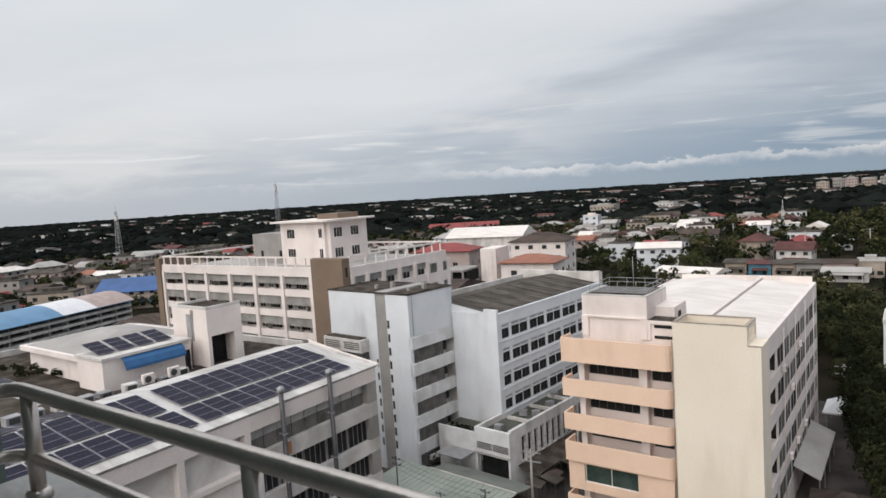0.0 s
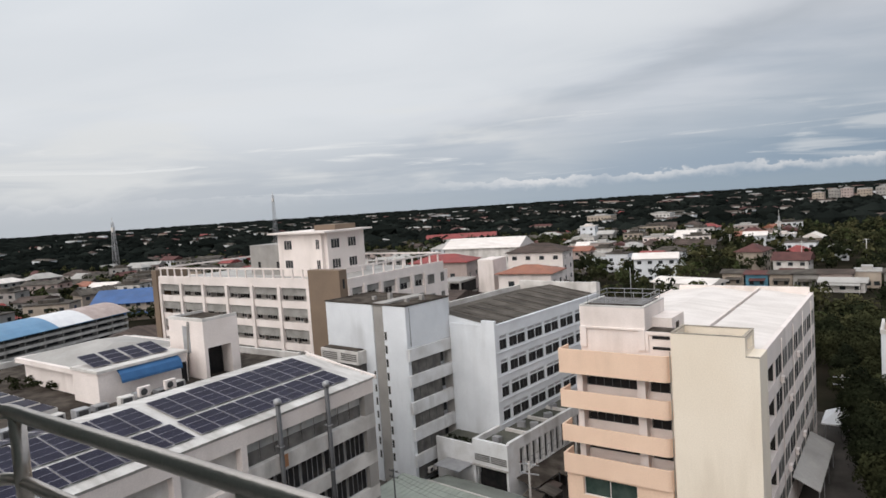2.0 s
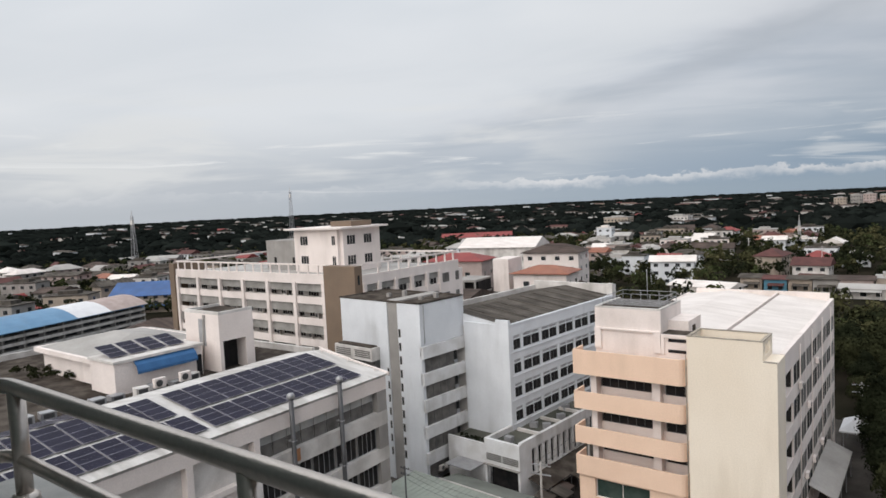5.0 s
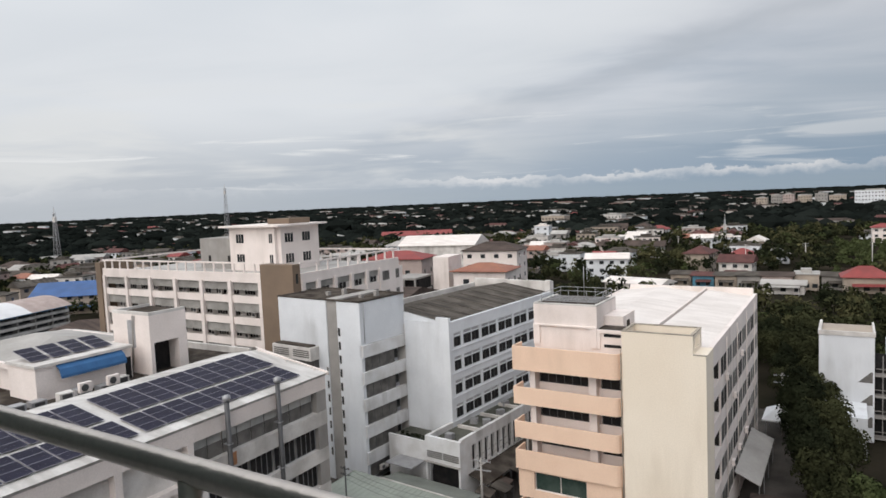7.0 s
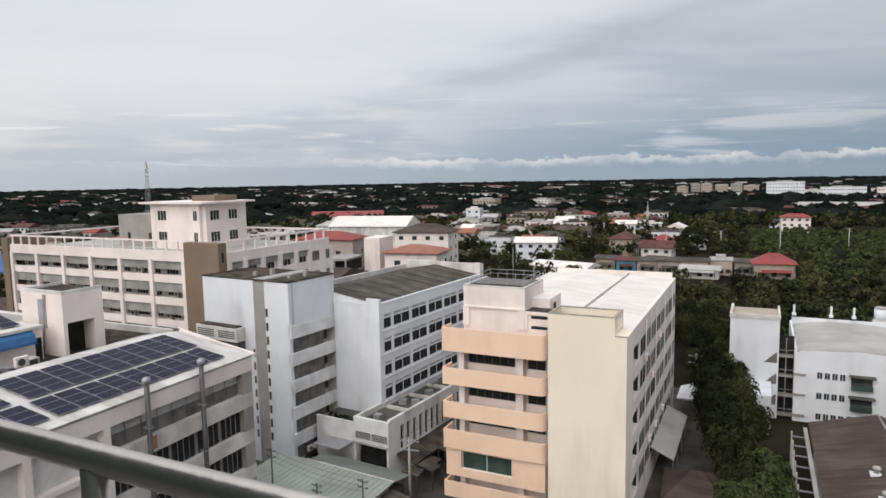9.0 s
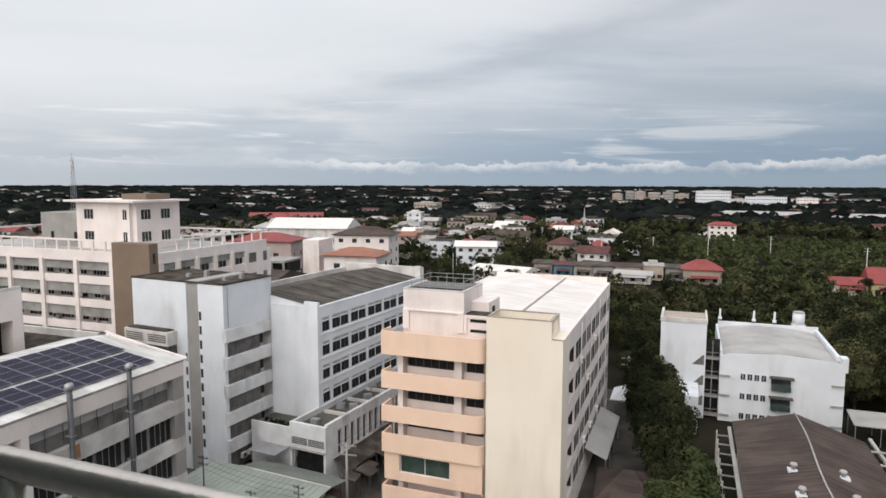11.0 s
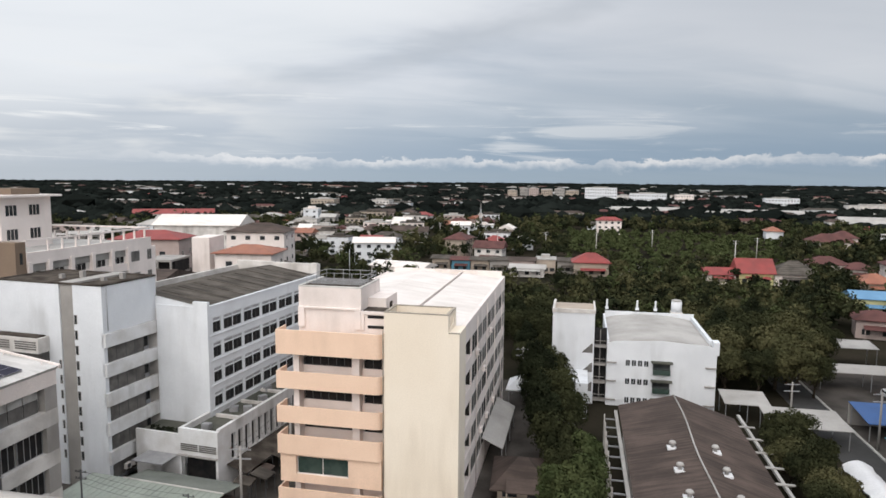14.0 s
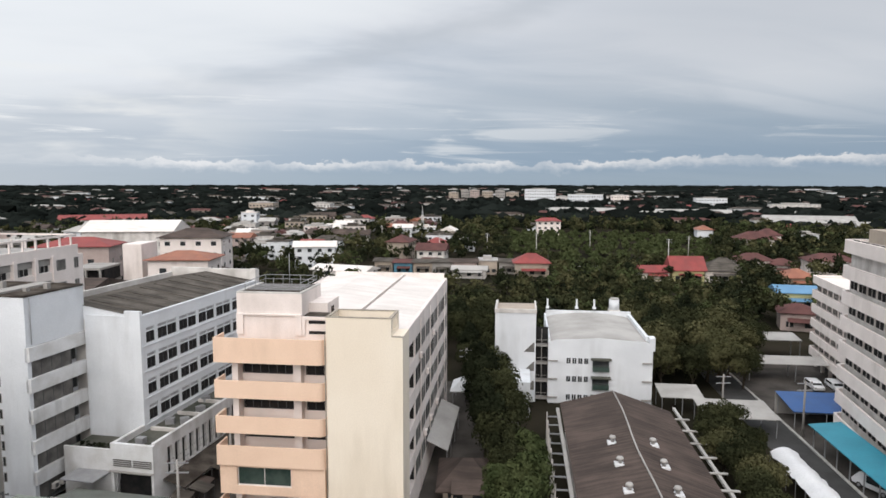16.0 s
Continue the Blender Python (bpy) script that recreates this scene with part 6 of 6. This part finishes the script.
for _ in range(22000):
    if count >= 3600:
        break
    a, r = radians(wood_rng.uniform(-82, 34)), math.sqrt(wood_rng.uniform(118 ** 2, 540 ** 2))
    x, y = r * math.sin(a), r * math.cos(a)
    orchard = in_orchard(x, y)
    if taken(x, y) or (not orchard and wood_rng.random() > 0.72):
        continue
    rows = orchard and -1 < math.degrees(a) < 16 and 258 < r < 430
    w = wood_rng.uniform(3.5, 5.5) if rows else wood_rng.uniform(4.5, 9.5)
    h = wood_rng.uniform(3.0, 4.5) if rows else wood_rng.uniform(4.0, 8.5)
    q = leaf_cloud(wood_rng, 130 if r < 300 else 80, w, h, 0.6 if rows else wood_rng.uniform(0.8, 3.0), 0.55 if r < 300 else 0.8, 9)
    u = wood_rng.random()
    (bright if rows or u < 0.12 else olive if u < 0.28 else deep if u < 0.6 else clouds).append(q + np.array([x, y, 0]))
    count += 1
# denser trees right behind the small white block
for _ in range(460):
    x, y = wood_rng.uniform(-22, 82), wood_rng.uniform(128, 238)
    if any((x - k[0]) ** 2 + (y - k[1]) ** 2 < k[2] ** 2 for k in KEEP_OUT) or (y < 140 and not 8 < x < 30) or (x > 48 and y < 165):
        continue
    w, h = wood_rng.uniform(4.5, 9.0), wood_rng.uniform(4.0, 8.0)
    u = wood_rng.random()
    (bright if u < 0.26 else olive if u < 0.46 else deep if u < 0.66 else clouds).append(leaf_cloud(wood_rng, 260, w, h, wood_rng.uniform(0.5, 2.5), 0.40, 12) + np.array([x, y, 0]))
ob = new("woodland", quads_mesh("woodland", np.concatenate(clouds), "leaf"))
tagged(ob, "dark green garden trees and woodland between the houses", "trees", kind="stuff")
ob = new("woodland", quads_mesh("woodland", np.concatenate(olive), "leaf_olive"))
tagged(ob, "olive green trees and shrubs between the houses", "trees", kind="stuff")
ob = new("woodland", quads_mesh("woodland", np.concatenate(deep), "leaf_dark"))
tagged(ob, "very dark evergreen trees between the houses", "trees", kind="stuff")
ob = new("orchard", quads_mesh("orchard", np.concatenate(bright), "leaf_bright"))
tagged(ob, "fresh green orchard trees and bushes", "trees", kind="stuff")

# far woods: uneven lumps
ICO = bmesh.new()
bmesh.ops.create_icosphere(ICO, subdivisions=1, radius=1.0)
ICO_V = np.array([v.co[:] for v in ICO.verts])
ICO_F = np.array([[v.index for v in f.verts] for f in ICO.faces])
ICO.free()


def lumps_mesh(name, pos, size, mat):
    n = len(pos)
    jit = wood_rng.uniform(0.72, 1.28, (n, len(ICO_V), 1))
    co = ICO_V[None] * jit * size[:, None, :] + pos[:, None, :]
    fa = ICO_F[None] + (np.arange(n) * len(ICO_V))[:, None, None]
    me = bpy.data.meshes.new(name)
    me.from_pydata(co.reshape(-1, 3), [], fa.reshape(-1, 3))
    me.materials.append(M[mat])
    return me


def scatter(n, r0, r1):
    a = np.radians(wood_rng.uniform(-84, 36, n))
    r = np.exp(wood_rng.uniform(math.log(r0), math.log(r1), n))
    return r * np.sin(a), r * np.cos(a), r


x, y, r = scatter(15000, 500, 1600)
sz = np.exp(wood_rng.normal(1.35, 0.42, 15000))
hz = wood_rng.uniform(1.8, 3.2, 15000) + sz * 0.32
ob = new("far_woods", lumps_mesh("far_woods", np.stack([x, y, hz * 0.9], 1), np.stack([sz, sz, hz], 1), "leaf_far_shaded"))
tagged(ob, "dark tree belts stretching far between the houses", "trees", kind="stuff")
x, y, r = scatter(9000, 1500, 4850)
sz = wood_rng.uniform(12, 34, 9000)
hz = wood_rng.uniform(3.0, 5.5, 9000)
ob = new("horizon_woods", lumps_mesh("horizon_woods", np.stack([x, y, hz * 0.5], 1), np.stack([sz, sz, hz], 1), "leaf_far_shaded"))
tagged(ob, "dark wooded plain up to the horizon", "trees", kind="stuff")

# far houses: small joined blocks, one object for each wall colour
for mat, n, h0, h1 in (("white", 210, 3.5, 9), ("white_old", 170, 3.0, 8), ("beige_wall", 110, 3, 8), ("pink_wall", 60, 3, 7), ("roof_light", 90, 3, 6), ("roof_red", 22, 4, 6), ("roof_maroon", 70, 4, 6.5)):
    x, y, r = scatter(n, 500, 2900)
    bm = bmesh.new()
    for i in range(n):
        w = wood_rng.uniform(6, 15) * (1 + (wood_rng.random() < 0.3) * 1.8 + (r[i] > 1100) * wood_rng.random() * 2.2)
        d, h = wood_rng.uniform(6, 12), wood_rng.uniform(h0, h1)
        bx(bm, x[i] - w / 2, x[i] + w / 2, y[i] - d / 2, y[i] + d / 2, 0, h)
        v = [bm.verts.new(p) for p in ((x[i] - w / 2 - .5, y[i] - d / 2 - .5, h + .02), (x[i] + w / 2 + .5, y[i] - d / 2 - .5, h + .02), (x[i] + w / 2 + .5, y[i] + d / 2 + .5, h + .02), (x[i] - w / 2 - .5, y[i] + d / 2 + .5, h + .02), (x[i] - w / 3, y[i], h + 1.8), (x[i] + w / 3, y[i], h + 1.8))]
        for f in ((0, 1, 5, 4), (1, 2, 5), (2, 3, 4, 5), (3, 0, 4), (3, 2, 1, 0)):
            bm.faces.new([v[j] for j in f])
    me = bpy.data.meshes.new("far_houses")
    bm.to_mesh(me)
    bm.free()
    me.materials.append(M[mat])
    roof = ("roof_grey", "roof_brown", "roof_maroon", "roof_light", "roof_light", "roof_red", "roof_maroon")[("white", "white_old", "beige_wall", "pink_wall", "roof_light", "roof_red", "roof_maroon").index(mat)]
    me.materials.append(M[roof])
    idx = np.zeros(len(me.polygons), dtype=np.int32)
    for k in range(6, 11):
        idx[k::11] = 1
    me.polygons.foreach_set("material_index", idx)
    tagged(new("far_houses", me), "small distant houses scattered between tree belts", "houses", kind="stuff")


# ---- masts, poles, wires ----
def mast(x, y, h, w):
    t = thing("radio_mast", "tall lattice radio mast", "mast", pose(x, y, 0, 0, 0, 20))
    n = 12
    for sx, sy in ((-1, -1), (1, -1), (1, 1), (-1, 1)):
        bm = bmesh.new()
        tube(bm, [(sx * w, sy * w, 0), (sx * w * 0.25, sy * w * 0.25, h)], 0.14, 5)
        part("leg", bm, "metal_grey", t)
    bm = bmesh.new()
    for i in range(n):
        z0, z1 = h * i / n, h * (i + 1) / n
        a, b = w * (1 - 0.75 * i / n), w * (1 - 0.75 * (i + 1) / n)
        for (p, q) in (((-1, -1), (1, -1)), ((1, -1), (1, 1)), ((1, 1), (-1, 1)), ((-1, 1), (-1, -1))):
            tube(bm, [(p[0] * a, p[1] * a, z0), (q[0] * b, q[1] * b, z1)], 0.09, 4)
            tube(bm, [(p[0] * a, p[1] * a, z0), (q[0] * a, q[1] * a, z0)], 0.09, 4)
    part("lattice", bm, "metal_grey", t)
    part("aerial", boxes((-0.8, 0.8, -0.8, 0.8, h - 6, h - 3), (-0.1, 0.1, -0.1, 0.1, h, h + 3)), "white_old", t)


mast(-462, 384, 54, 2.2)
mast(-401, 207, 38, 1.8)
mast(-60, 400, 17, 0.9)

for i, (x, y, h) in enumerate(((-33.2, 58.5, 8.0), (-32.6, 69, 8.5), (-31.9, 80, 8.5), (-8.0, 101, 9), (30.9, 100, 6.5), (39.6, 93, 8), (42.9, 76, 8), (-37, 300, 11), (-15, 305, 11), (8, 310, 11), (35, 330, 11), (58, 262, 13), (75, 300, 11), (-75, 350, 11), (-100, 360, 11), (-140, 300, 11))):
    t = thing("utility_pole", "grey concrete utility pole with crossarms", "pole", pose(x, y, 0, 0, 0, 8), "utility poles")
    bm = bmesh.new()
    tube(bm, [(0, 0, 0), (0, 0, h)], [0.17, 0.12], 8)
    part("shaft", bm, "grey_wall" if i < 7 else "white_old", t)
    for z in (h - 0.4, h - 1.4):
        part("crossarm", boxes((-1.1, 1.1, -0.06, 0.06, z, z + 0.12)), "metal_grey", t)
    for k in (-0.9, 0, 0.9):
        part("insulator", boxes((k - 0.05, k + 0.05, -0.05, 0.05, h - 0.28, h - 0.08)), "roof_maroon", t)
for x, y, h in ((-44.7, 50.0, 8.2), (-34.6, 51.5, 6.2), (-39.5, 50.6, 5.2)):
    t = thing("service_pole", "thin dark steel pole with cable brackets by a shed", "pole", pose(x, y, 0), "service poles")
    bm = bmesh.new()
    tube(bm, [(0, 0, 0), (0, 0, h)], [0.09, 0.07], 8)
    part("shaft", bm, "metal_dark", t)
    for z in (h - 0.3, h - 0.95):
        part("crossarm", boxes((-0.6, 0.6, -0.03, 0.03, z, z + 0.06)), "metal_dark", t)
        for k in (-0.5, -0.2, 0.5):
            part("insulator", boxes((k - 0.04, k + 0.04, -0.04, 0.04, z + 0.06, z + 0.2)), "metal_dark", t)
for dz in (-0.1, -0.7, -1.3):
    bm = bmesh.new()
    tube(bm, [(-44.7 + 10.1 * u, 50.0 + 1.5 * u, 8.2 - 2.0 * u + dz - 1.6 * u * (1 - u)) for u in np.linspace(0, 1, 12)], 0.02, 4)
    single("power_cable", bm, "metal_dark", "thin black power cable sagging between poles", "cable", group="power cables")
for dx in (-0.9, 0.0, 0.9):
    bm = bmesh.new()
    pts = []
    for (x0, y0, h0), (x1, y1, h1) in (((-33.2, 58.5, 7.8), (-32.6, 69, 8.3)), ((-32.6, 69, 8.3), (-31.9, 80, 8.3))):
        pts += [(x0 + (x1 - x0) * u + dx, y0 + (y1 - y0) * u, h0 + (h1 - h0) * u - 1.2 * u * (1 - u)) for u in np.linspace(0, 1, 9)]
    tube(bm, pts, 0.025, 4)
    single("power_cable", bm, "metal_dark", "thin black power cable sagging between poles", "cable", group="power cables")
tent = thing("market_tent", "small white fabric tent beside the lane", "tent", pose(-8.0, 102, 0))
part("canopy", hip(4.5, 5.5, 2.6, 1.6, 0.2), "tarp", tent)
for px_, py_ in ((-2, -2.5), (2, -2.5), (2, 2.5), (-2, 2.5)):
    part("pole", boxes((px_ - 0.04, px_ + 0.04, py_ - 0.04, py_ + 0.04, 0.04, 2.5)), "metal_grey", tent)


# ---- parking deck and lean-to roofs ----
deck = thing("parking_deck", "dark open parking deck with thin concrete slabs", "building", pose(-92, 136, 0, 0, 0, 8))
for z in (5.0, 8.4, 11.8, 15.2):
    part("slab", boxes((-9, -1.8, 0, 10, z, z + 0.5)), "grey_wall", deck)
# solid near-black core: shade between the open decks put into colour
part("core", boxes((-8.8, -2.0, 2.2, 9.8, 0, 15.2)), "painted_inner_dark", deck)
for x in (-9.0, -5.4, -2.2):
    part("column", boxes((x, x + 0.4, 0.0, 0.4, 0, 15.2)), "grey_wall", deck)
alley = np.random.default_rng(5)
for i in range(11):
    x, y = -37.2 + alley.uniform(0, 4.2), 56.5 + i * 2.5
    w, d, z = alley.uniform(1.6, 2.8), alley.uniform(1.5, 2.4), alley.uniform(2.0, 3.0)
    q = thing("lean_to", "small rusty lean-to roof in a cluttered alley", "shed", pose(x, y, 0.03, 0, 0, alley.uniform(-8, 8)), "alley lean-tos")
    bm = bmesh.new()
    prism(bm, [(-w / 2, z), (w / 2, z - 0.4), (w / 2, z - 0.34), (-w / 2, z + 0.06)], -d / 2, d / 2, "y")
    part("sheet", bm, ("roof_grey", "roof_brown", "roof_dark")[i % 3], q)
    for sx in (-1, 1):
        for sy in (-1, 1):
            part("post", boxes((sx * (w / 2 - 0.1) - 0.04, sx * (w / 2 - 0.1) + 0.04, sy * (d / 2 - 0.1) - 0.04, sy * (d / 2 - 0.1) + 0.04, 0, z - 0.2 - 0.2 * sx)), "metal_dark", q)
for i in range(7):
    ac = thing("air_conditioner", "outdoor air-conditioner unit below the white annexe", "air conditioner", pose(-43.6 + i * 0.95, 61.6, 0.03 + (i % 2) * 0.9, 0, 0, -94.5), "annexe air conditioners")
    part("case", boxes((-0.17, 0.17, -0.4, 0.4, 0.02, 0.68)), "white_old", ac)
    bm = bmesh.new()
    tube(bm, [(0.16, 0.0, 0.35), (0.2, 0.0, 0.35)], 0.25, 12)
    part("fan_grille", bm, "metal_dark", ac)
    part("stand", boxes((-0.15, 0.15, -0.38, 0.38, -0.03 - (i % 2) * 0.9, 0.02)), "metal_grey", ac)
